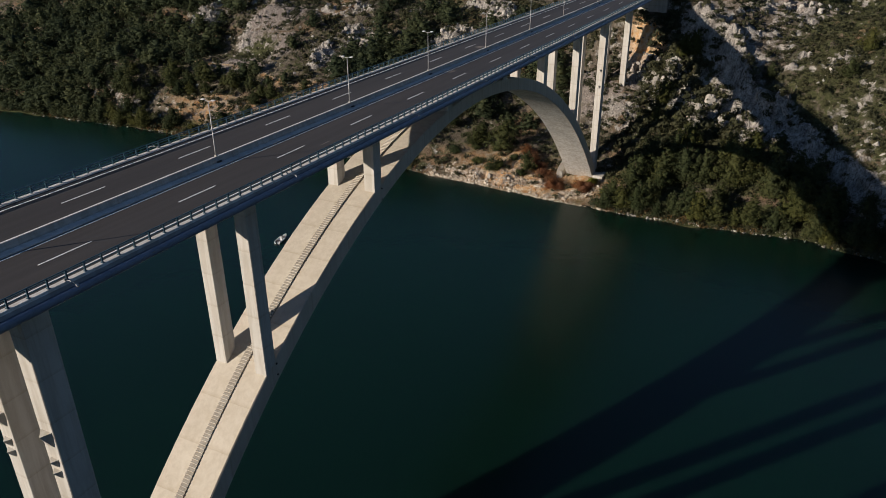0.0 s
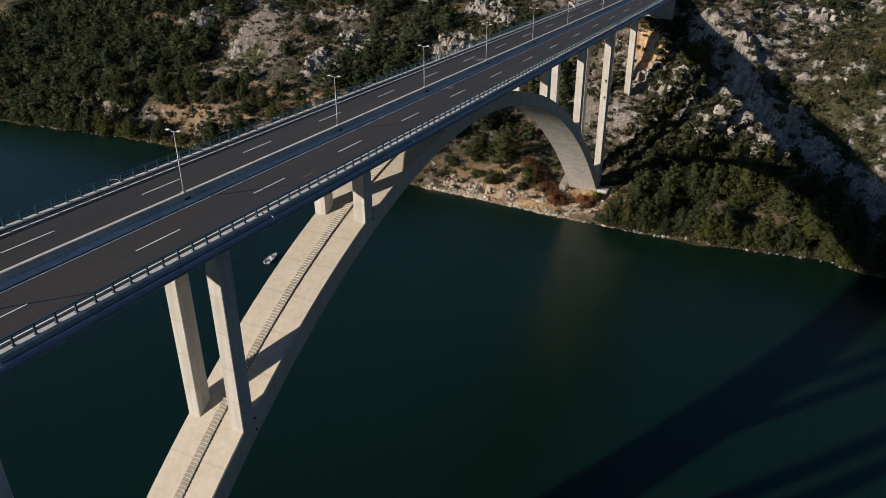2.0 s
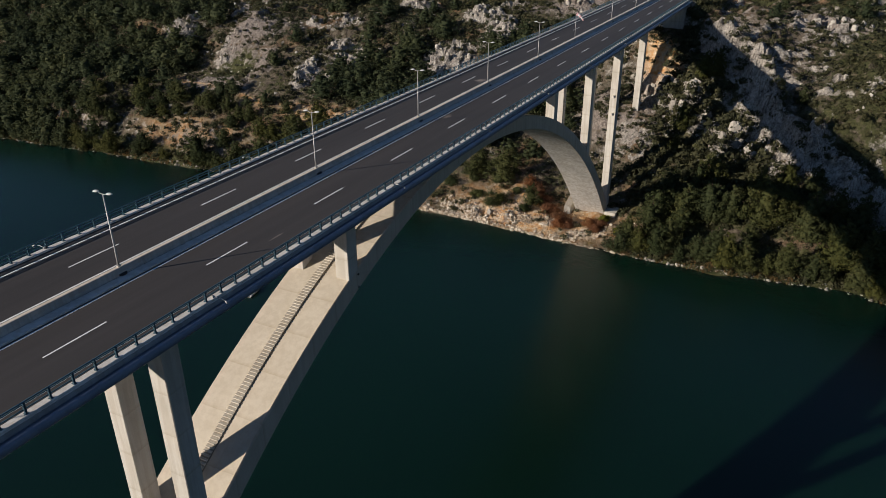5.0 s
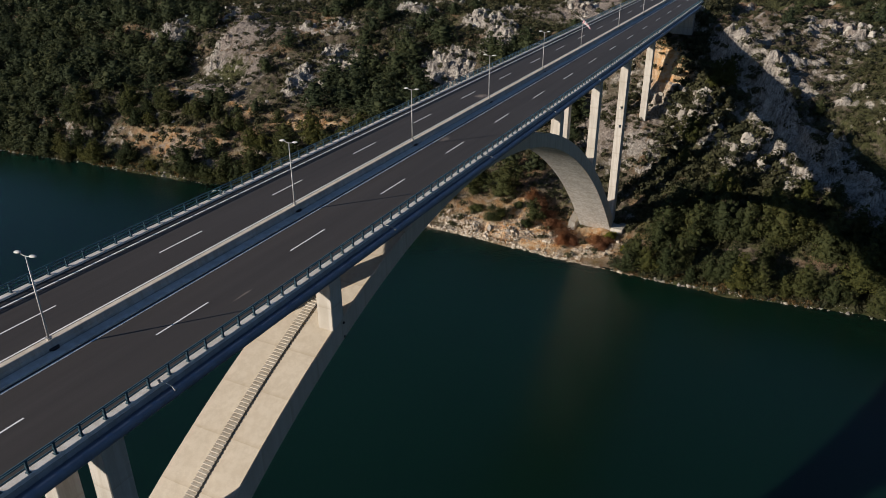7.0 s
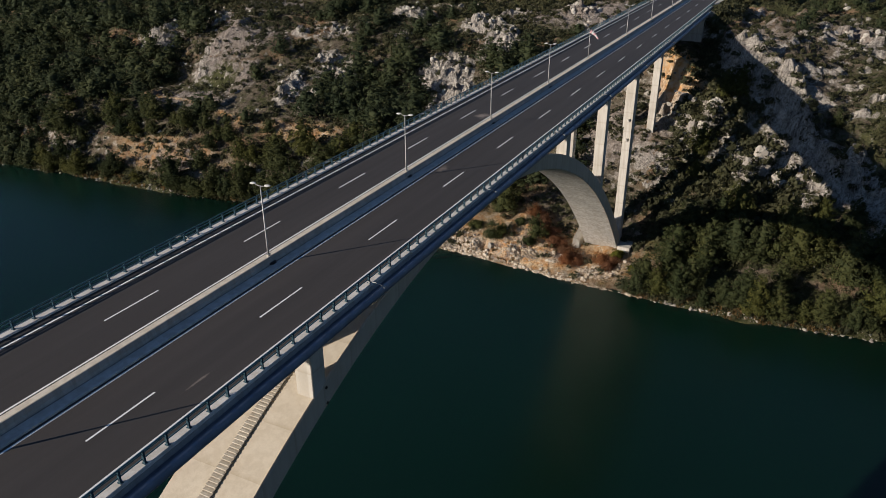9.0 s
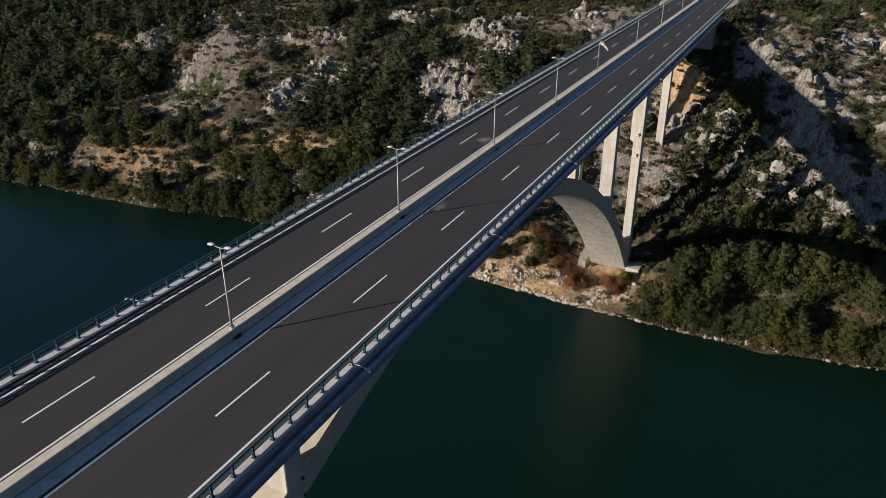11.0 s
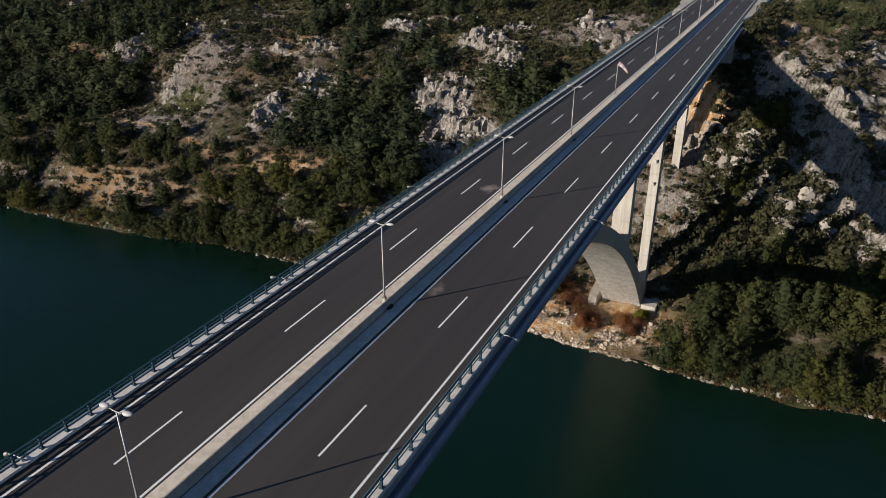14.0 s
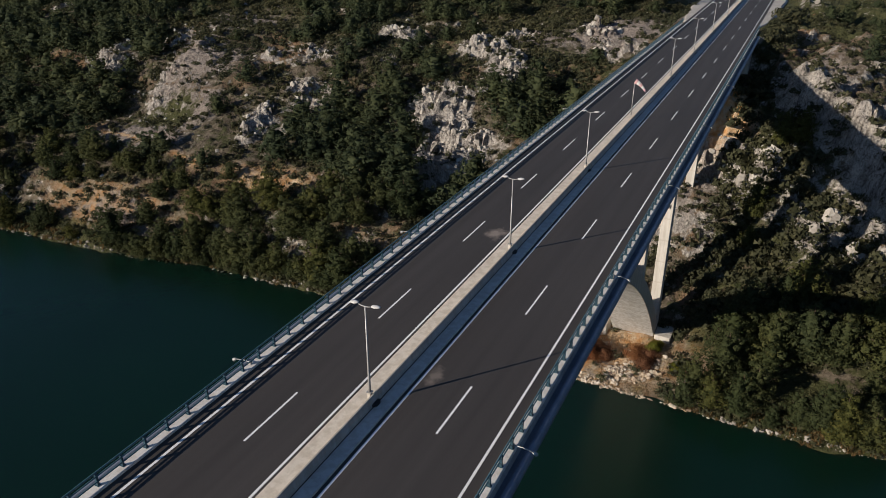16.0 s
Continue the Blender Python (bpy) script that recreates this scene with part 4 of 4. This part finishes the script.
def stand_density(x, y):
    """How thick the pines stand, 0 to 1."""
    shore = np.interp(x, SHORE_X, SHORE_Y)
    d = y - shore
    out = np.zeros_like(x)
    out = np.where(x < -192, 0.95, out)
    mid = (x >= -192) & (x < -118)
    out = np.where(mid, np.select([(d < 13) & (x < -150), d < 13, d < 30, d < 46, d < 85], [0.2, 0.6, 0.95, 0.4, 0.32], 0.5), out)
    wood = (x >= -118) & (x < -62)
    out = np.where(wood, np.select([d < 12, d < 70, d < 110], [0.9, 0.8, 0.5], 0.45), out)
    bank = (x >= -62) & (x < -14)
    out = np.where(bank, np.select([d < 14, d < 32, d < 80], [0.10, 0.18, 0.55], 0.4), out)
    east = x >= 14
    out = np.where(east, np.select([d < 0.8, d < 26, y > crest_y(x) + 3, d < 40], [0.0, 0.74, np.where(y > 206, 0.6, 0.09), 0.45], 0.42), out)
    out = out - 1.0 * blob(x, y, -172, 158, 13, 17) - 0.9 * blob(x, y, -180, 184, 12, 17) - 0.95 * blob(x, y, -168, 136, 22, 6) - 0.8 * blob(x, y, -160, 109, 32, 6) - 0.95 * blob(x, y, -127, 147, 9, 11) - 0.95 * blob(x, y, -75, 167, 9, 15) - 0.95 * blob(x, y, -64, 193, 11, 17) - 0.35 * blob(x, y, -145, 180, 20, 12)
    out = out + 0.6 * blob(x, y, -140, 104, 14, 4) - 1.0 * blob(x, y, -32, 214, 20, 15) - 0.9 * blob(x, y, 29, 218, 15, 18)
    out = out - 1.3 * np.clip(rockiness(x, y) * 2.0 - 0.85, 0, 1) - 0.95 * blob(x, y, -172, 199, 17, 11) - 0.9 * blob(x, y, -112, 129, 20, 5) - 0.7 * blob(x, y, -114, 121, 18, 5)
    out = np.where((np.abs(x - AX) < 15) & (y > 90), 0, out)
    out = np.where((np.abs(x - AX) < 24) & (y > 178), 0, out)
    return np.clip(out, 0, 1)


def place_pines():
    rng = np.random.RandomState(7)
    near, far = [], []
    step = 6.9
    gx, gy = np.meshgrid(np.arange(-330, 118, step), np.arange(92, 262, step))
    gx = gx.ravel() + rng.uniform(-1.9, 1.9, gx.size)
    gy = gy.ravel() + rng.uniform(-1.9, 1.9, gy.size)
    keep = (rng.uniform(0, 1, gx.size) < stand_density(gx, gy)) & (gy > np.interp(gx, SHORE_X, SHORE_Y) + 1.0)
    gx, gy = gx[keep], gy[keep]
    gz = ground_z(gx, gy)
    ok = gz > WATER_Z + 0.25
    gx, gy, gz = gx[ok], gy[ok], gz[ok]
    size = rng.uniform(0.7, 1.5, gx.size)
    size = np.where(gx > 14, rng.uniform(0.7, 1.45, gx.size), size)
    size = np.where((gx > 14) & (gy > 128), size * 0.66, size)
    size = np.where(gx < -60, size * 0.95, size)
    size = np.where(gy > 180, size * 0.78, size)
    size = np.where((gx > -205) & (gx < -112) & (gy > 107) & (gy < 129), size * 0.75, size)
    turn = rng.uniform(0, 360, gx.size)
    # trees leaning out over the waterline
    rx = np.concatenate([np.arange(15, 112, 5.6), np.arange(-290, -196, 5.0), np.arange(-192, -150, 13.0), np.arange(-148, -62, 5.2)])
    rx = rx + rng.uniform(-1.2, 1.2, rx.size)
    ry = np.interp(rx, SHORE_X, SHORE_Y) + rng.uniform(0.3, 2.6, rx.size)
    gx, gy, gz = np.append(gx, rx), np.append(gy, ry), np.append(gz, np.maximum(ground_z(rx, ry), WATER_Z + 0.1))
    size, turn = np.append(size, rng.uniform(0.45, 1.1, rx.size)), np.append(turn, rng.uniform(0, 360, rx.size))
    d = gy - np.interp(gx, SHORE_X, SHORE_Y)
    close = (d < 27) & (gx > -215) | (gx > 14) & (gy < 190)
    order = np.argsort(np.where(close, d, 1000 + d))
    for k, i in enumerate(order):
        (near if k < 290 and close[i] else far).append((gx[i], gy[i], gz[i], size[i], turn[i]))
    return near, far


near_pines, far_pines = place_pines()
kinds = [pine_parts(s) for s in range(6)]
for i, (x, y, z, s, a) in enumerate(near_pines):
    t = thing("pine_tree", "dark green pine tree on the rocky bank" if x < 10 else "sunlit olive-green pine tree by the water", "tree", "pine trees", at=pose(x, y, z, 0, 0, a) @ Matrix.Diagonal((1.28 * s, 1.28 * s, (0.92 if x < 10 else 1.14) * s, 1)))
    trunk, crown = kinds[i % 3 if x < 10 else 3 + i % 3]
    part("trunk", trunk, t)
    part("crown", crown, t)


def scatter(name, templates, places, mat, label, category, smooth=False):
    """Many small repeats joined into one object; a place is x, y, z, width, height, turn."""
    vs, fs, base = [], [], 0
    data = [(np.array(v), f) for v, f in templates]
    for i, (x, y, z, s, h, a) in enumerate(places):
        v, f = data[i % len(data)]
        c, n = math.cos(a), math.sin(a)
        w = np.empty_like(v)
        w[:, 0] = x + s * (c * v[:, 0] - n * v[:, 1])
        w[:, 1] = y + s * (n * v[:, 0] + c * v[:, 1])
        w[:, 2] = z + h * v[:, 2]
        vs.append(w)
        fs += [tuple(q + base for q in g) for g in f]
        base += len(v)
    if not vs:
        return None
    me = bpy.data.meshes.new(name)
    me.from_pydata(np.concatenate(vs).tolist(), [], fs)
    me.materials.append(mat)
    me.polygons.foreach_set("use_smooth", [smooth] * len(me.polygons))
    me.update()
    return tagged(new(name, me), label, category, kind="stuff")


far_forms = [pine_crown(100 + s, 10.0, 760, 0.46, 0.85 + 0.07 * s)[0] for s in range(6)]
scatter("far_woodland", far_forms, [(x, y, z, 1.36 * s, 0.86 * s, math.radians(a)) for x, y, z, s, a in far_pines], PINE_WOOD, "dense pine wood on the upper hillside", "woodland", True)


def shrub_form(seed):
    """A rounded evergreen bush of a few leafy clumps."""
    rng = random.Random(seed)
    cs = [Vector((rng.uniform(-0.6, 0.6), rng.uniform(-0.6, 0.6), rng.uniform(0.1, 0.6))) for _ in range(5)]
    return clumps(rng, cs[:4], 13, [rng.uniform(0.42, 0.62) for _ in cs], 0.29, Vector((0, 0, 0.1)))


def place_shrubs():
    rng = np.random.RandomState(11)
    n = 30000
    x, y = rng.uniform(-300, 112, n), rng.uniform(92, 250, n)
    d = y - np.interp(x, SHORE_X, SHORE_Y)
    p = 0.8 * np.clip(fractal(x, y, 16, 3, 61) * 2.4 - 0.6, 0.12, 1)
    p = np.where(x > 10, np.clip(p * 2.6 + 0.12, 0, 1), p)
    p = p * (1 - 0.5 * blob(x, y, -171, 156, 17, 16)) * (1 - 0.45 * blob(x, y, -184, 184, 14, 14)) * (1 - 0.7 * blob(x, y, -172, 199, 15, 10)) * (1 - 0.7 * blob(x, y, -116, 128, 17, 4)) * (1 - 0.8 * blob(x, y, -162, 134, 26, 7)) * (1 - 0.85 * blob(x, y, 62, 200, 12, 9))
    p = np.where(y > 178, np.clip(p * 1.9 + 0.1, 0, 1), p)
    p = p * np.where(x > 10, 1.0, np.clip((d - 1) / 6, 0.25, 1)) * (d > 0.6)
    p = np.where((np.abs(x - AX) < 13.5) & (y > 178), 0, p)
    p = np.where((x > -40) & (x < 12) & (d < 18), p * 0.35, p)
    p = p * (1 - np.where(x > 10, 0.62, 0.75) * np.clip(rockiness(x, y) * 2.2 - 0.8, 0, 1))
    p = np.where((x > 20) & (y - crest_y(x) > 2), np.clip(np.where(x > 52, p + 0.3, p * 0.6 + 0.05), 0, 1), p)
    p = np.where((x > 16) & (y - crest_y(x) < -3) & (y > 128), np.clip(p + 0.35, 0, 1), p)
    p = np.where((x > 10) & (x < 62) & (y > 116) & (y < np.where(x < 34, 168, 142)), np.clip(p + 0.5, 0, 1), p)
    p = np.where((y > 170) & (x < -20) & (x > -230), np.clip(p * 1.5, 0, 0.95), p)
    p = np.where((x > -112) & (x < -20) & (y > 150) & (rockiness(x, y) < 0.5), np.maximum(p, 0.62), p)
    p = np.where(((x > 17) | (x < -62)) & (d > 0.5) & (d < 5), 0.8, p)
    p = np.where((x > 14) & (d < 27) & (d > 5), p * 0.35, p)
    c = y - crest_y(x)
    p = np.where((x > 16) & (c > -24) & (c < -9), np.maximum(p, 0.8), np.where((x > 16) & (c > -9) & (c < 1), 0.3, p))
    p = p * (1 - 0.95 * blob(x, y, 58, 196, 10, 6)) * (1 - 0.95 * blob(x, y, -30, 214, 18, 14)) * (1 - 0.5 * blob(x, y, 32, 182, 10, 12)) * (1 - 0.9 * blob(x, y, 30, 222, 18, 20))
    k = rng.uniform(0, 1, n) < p
    # a fringe of bushes along the waterline outside the stony foot of the arch
    ex = np.concatenate([rng.uniform(18, 112, 260), rng.uniform(-290, -190, 260), rng.uniform(-148, -60, 380)])
    ey = np.interp(ex, SHORE_X, SHORE_Y) + rng.uniform(-0.5, 5.5, ex.size)
    x, y = np.append(x[k], ex), np.append(y[k], ey)
    z = ground_z(x, y)
    s = rng.uniform(0.45, 1.0, x.size) ** 1.5 * np.where((x > 20) & (y > crest_y(x) + 2), 1.8, np.where((x > 10) & (y > 118), 3.3, 2.2))
    return [(a, b, c - 0.15, w, w * rng.uniform(0.7, 1.15), rng.uniform(0, 6.28)) for a, b, c, w in zip(x, y, z, s) if c > WATER_Z + 0.15]


scatter("maquis_scrub", [shrub_form(s) for s in range(6)], place_shrubs(), MAQUIS, "low evergreen scrub over the rocky slope", "scrub")


def build_bush(name, x, y, s, h, mat, label, seed):
    rng = random.Random(seed)
    cs = []
    for _ in range(46):
        v = Vector((rng.gauss(0, 1), rng.gauss(0, 1), abs(rng.gauss(0, 1)))).normalized()
        r = rng.uniform(0.35, 0.95) * (0.85 + 0.25 * math.sin(4 * v.x + seed))
        cs.append(Vector((v.x * r * s, v.y * r * s, v.z * r * h)))
    t = thing(name, label, "bush", "bushes", at=pose(x, y, float(ground_z([x], [y])[0]) - 0.1, 0, 0, seed * 40))
    part("foliage", mesh("foliage", *clumps(rng, cs, 120, [0.34 * s * rng.uniform(0.8, 1.2) for _ in cs], 0.17, Vector((0, 0, 0.3))), mat), t)
    stems = [tube_geo([(0, 0, -0.3), tuple(Vector(c) * 0.5), tuple(Vector(c) * 0.9)], [0.05, 0.03, 0.012], 4) for c in cs[:14]]
    part("stems", mesh("stems", *join_geo(stems), BARK), t)


for i, (x, y, s, h) in enumerate(((-19.0, 119.5, 3.6, 3.2), (-15.5, 117.0, 3.6, 3.0), (-12.0, 113.5, 3.8, 3.2), (-8.5, 110.0, 3.6, 3.0), (-5.5, 107.5, 2.8, 2.3), (2.6, 109.0, 3.4, 2.9), (5.6, 109.0, 2.8, 2.4), (-22.0, 121.0, 3.0, 2.6), (-6.5, 104.0, 3.0, 2.7), (-3.5, 106.0, 2.6, 2.4), (5.0, 105.5, 2.8, 2.5))):
    build_bush("bare_bush", x, y, s, h, RUSSET, "leafless russet-brown bush below the arch", i + 1)
for i, (x, y, s, h) in enumerate(((6.0, 111.5, 2.4, 2.6), (11.5, 106.5, 1.6, 1.5))):
    build_bush("yellow_bush", x, y, s, h, YELLOW, "yellow-green bush beside the arch footing", i + 11)
for i, (x, y, s, h) in enumerate(((-30.0, 106.5, 4.4, 6.0), (-28.0, 109.0, 3.6, 5.0), (-37.0, 110.0, 2.6, 3.0), (-19.5, 109.0, 2.4, 2.2), (-47.0, 112.0, 2.8, 3.2), (-24.0, 114.0, 2.2, 2.0), (-33.0, 119.0, 2.6, 2.6), (-41.0, 117.0, 2.6, 2.4))):
    build_bush("evergreen_bush", x, y, s, h, PINE, "dense dark evergreen bush on the stony shore", i + 21)


# ---- loose rock ----
def rock_form(seed, tall):
    """An angular broken block: the hull of scattered points."""
    rng = random.Random(seed)
    bm = bmesh.new()
    for _ in range(15):
        v = Vector((rng.gauss(0, 1), rng.gauss(0, 1), rng.gauss(0, 1))).normalized() * rng.uniform(0.7, 1.15)
        bm.verts.new((v.x, v.y * 0.75, v.z * tall))
    out = bmesh.ops.convex_hull(bm, input=bm.verts)
    bmesh.ops.delete(bm, geom=[g for g in out["geom_interior"] if isinstance(g, bmesh.types.BMVert)], context='VERTS')
    bm.verts.index_update()
    vs = [tuple(v.co) for v in bm.verts]
    fs = [tuple(v.index for v in f.verts) for f in bm.faces]
    bm.free()
    return vs, fs


def spire_form(seed):
    """A fluted limestone blade: uneven prism drawn to a broken tip."""
    rng = random.Random(seed)
    n, vs = 6, []
    for z, r in ((-0.5, 1.2), (0.15, 1.05), (0.68, 0.9), (1.0, 0.5)):
        ox, oy = rng.uniform(-0.15, 0.15), rng.uniform(-0.15, 0.15)
        for k in range(n):
            a = 6.283 * k / n + rng.uniform(-0.25, 0.25)
            q = r * rng.uniform(0.72, 1.2)
            vs.append((ox + q * math.cos(a), oy + 0.7 * q * math.sin(a), z + rng.uniform(-0.12, 0.12)))
    fs = [(m * n + k, m * n + (k + 1) % n, (m + 1) * n + (k + 1) % n, (m + 1) * n + k) for m in range(3) for k in range(n)]
    return vs, fs + [tuple(range(3 * n, 4 * n))]


def place_outcrops():
    """Low blocks everywhere bare, upright blades where the western crags stand."""
    rng = np.random.RandomState(5)
    n = 22000
    x, y = rng.uniform(-260, 125, n), rng.uniform(96, 260, n)
    bare = rockiness(x, y)
    loose = 0.9 * blob(x, y, -172, 158, 15, 16) + 0.8 * blob(x, y, -186, 184, 14, 14) + 0.5 * blob(x, y, -168, 131, 24, 5)
    p = np.clip(bare * 2.0 - 0.7, 0.015, 1) * np.where(x > 12, 1.7, 1.5) * np.clip(fractal(x, y, 9, 2, 91) * 2.8 - 0.8, 0.05, 1) + loose + 2.0 * (bare > 0.66) * (x < -40)
    p = np.where((np.abs(x - AX) < 14) & (y > 176), 0, p)
    p = np.where((x > 16) & (np.abs(y - crest_y(x)) < 9), 0, p)
    k = rng.uniform(0, 1, n) < p
    x, y, bare, loose = x[k], y[k], bare[k], loose[k]
    z = ground_z(x, y)
    crag = (bare > 0.64) & ((x < -40) | (x > 12))
    s = np.where(crag, np.where(x > 12, rng.uniform(0.35, 1.1, x.size), rng.uniform(0.3, 0.95, x.size)), rng.uniform(0.2, 1.0, x.size) ** 2.2 * 1.3 + 0.22) * np.where(loose > 0.12, 0.6, 1)
    s = np.where(crag & (x > 12), s * 1.35, s)
    tall = np.where(crag, np.where(x > 12, rng.uniform(0.6, 1.7, x.size), rng.uniform(0.7, 1.7, x.size)), np.where(x > 12, rng.uniform(0.5, 1.3, x.size), rng.uniform(0.35, 0.9, x.size)))
    turn = np.where(crag, rng.uniform(-0.5, 0.5, x.size), rng.uniform(0, 6.28, x.size))
    rows = [(a, b, c - 0.2 * w * g, w, w * g, q) for a, b, c, w, g, q in zip(x, y, z, s, tall, turn)]
    ok = z > WATER_Z + 1
    return [r for r, f in zip(rows, ok & ~crag) if f], [r for r, f in zip(rows, ok & crag) if f]


blocks, blades = place_outcrops()
scatter("limestone_outcrops", [rock_form(s, 1.1) for s in range(8)], blocks, BOULDER, "jagged grey limestone outcrops", "rock")
scatter("limestone_crags", [spire_form(s) for s in range(8)], blades, BOULDER, "upright fluted grey limestone crags", "rock")


def place_shore_rocks():
    """Rubble in drifts below the arch, a thin line of stones along the rest of the shore."""
    rng = np.random.RandomState(9)
    n = 20000
    x = np.where(rng.uniform(0, 1, n) < 0.13, rng.uniform(-260, 125, n), rng.uniform(-52, 17, n))
    foot = (x > -50) & (x < 17)
    d = np.where(foot, np.abs(rng.normal(0, 1, n)) * np.where(x < -28, 3.2, 6.0), np.abs(rng.normal(0, 0.8, n)))
    y = np.interp(x, SHORE_X, SHORE_Y) + d - 0.8
    drift = np.clip((fractal(x, y, 5.0, 3, 93) - 0.4) * 5, 0, 1)
    keep = rng.uniform(0, 1, n) < np.where(foot, np.maximum(drift, 0.45 * (d < 1.2)), 0.8)
    x, y, d = x[keep], y[keep], d[keep]
    s = rng.uniform(0.08, 0.2, x.size) + 0.75 * rng.uniform(0, 1, x.size) ** 8
    z = ground_z(x, y)
    foot, turn = (x > -55) & (x < 19), rng.uniform(0, 6.28, x.size)
    rows = [(a, b, c + 0.1 * w, w, w * 0.75, q) for a, b, c, w, q in zip(x, y, z, s, turn)]
    ok = z > WATER_Z - 0.6
    return [r for r, f in zip(rows, ok & foot) if f], [r for r, f in zip(rows, ok & ~foot) if f]


rubble, stones = place_shore_rocks()
scatter("shore_rocks", [rock_form(20 + s, 0.85) for s in range(6)], rubble, RUBBLE, "loose pale limestone rubble along the shoreline", "rocks")
scatter("shore_stones", [rock_form(30 + s, 0.85) for s in range(6)], stones, BOULDER, "brownish weathered stones along the wooded shoreline", "rocks")


# ---- dry grass hanging over the waterline ----
def tuft_form(seed):
    """A tussock of arching dry blades, each in two bent pieces."""
    rng = random.Random(seed)
    vs, fs = [], []
    for _ in range(16):
        a, out, h = rng.uniform(0, 6.28), rng.uniform(0.25, 0.8), rng.uniform(0.5, 1.0)
        d, e = Vector((math.cos(a), math.sin(a), 0)), Vector((-math.sin(a), math.cos(a), 0)) * 0.07
        b = d * rng.uniform(0, 0.2)
        m, t = b + d * out * 0.4 + Vector((0, 0, h)), b + d * out + Vector((0, 0, h * rng.uniform(0.5, 1.05)))
        o = len(vs)
        vs += [tuple(b - e), tuple(b + e), tuple(m + e * 0.8), tuple(m - e * 0.8), tuple(t)]
        fs += [(o, o + 1, o + 2, o + 3), (o + 3, o + 2, o + 4)]
    return vs, fs


def place_tufts():
    rng = np.random.RandomState(15)
    x = np.concatenate([rng.uniform(14, 112, 520), rng.uniform(-250, -58, 620), rng.uniform(-58, 14, 90)])
    y = np.interp(x, SHORE_X, SHORE_Y) + rng.uniform(-1.2, 3.2, x.size)
    k = (fractal(x, y, 7, 2, 97) > 0.46) & (ground_z(x, y) > WATER_Z - 0.15)
    x, y = x[k], y[k]
    return [(a, b, c - 0.05, w, w * rng.uniform(0.7, 1.2), rng.uniform(0, 6.28)) for a, b, c, w in zip(x, y, ground_z(x, y), rng.uniform(0.5, 1.3, x.size))]


scatter("dry_grass", [tuft_form(s) for s in range(5)], place_tufts(), STRAW, "straw-brown dry grass tussocks on the shoreline", "grass")
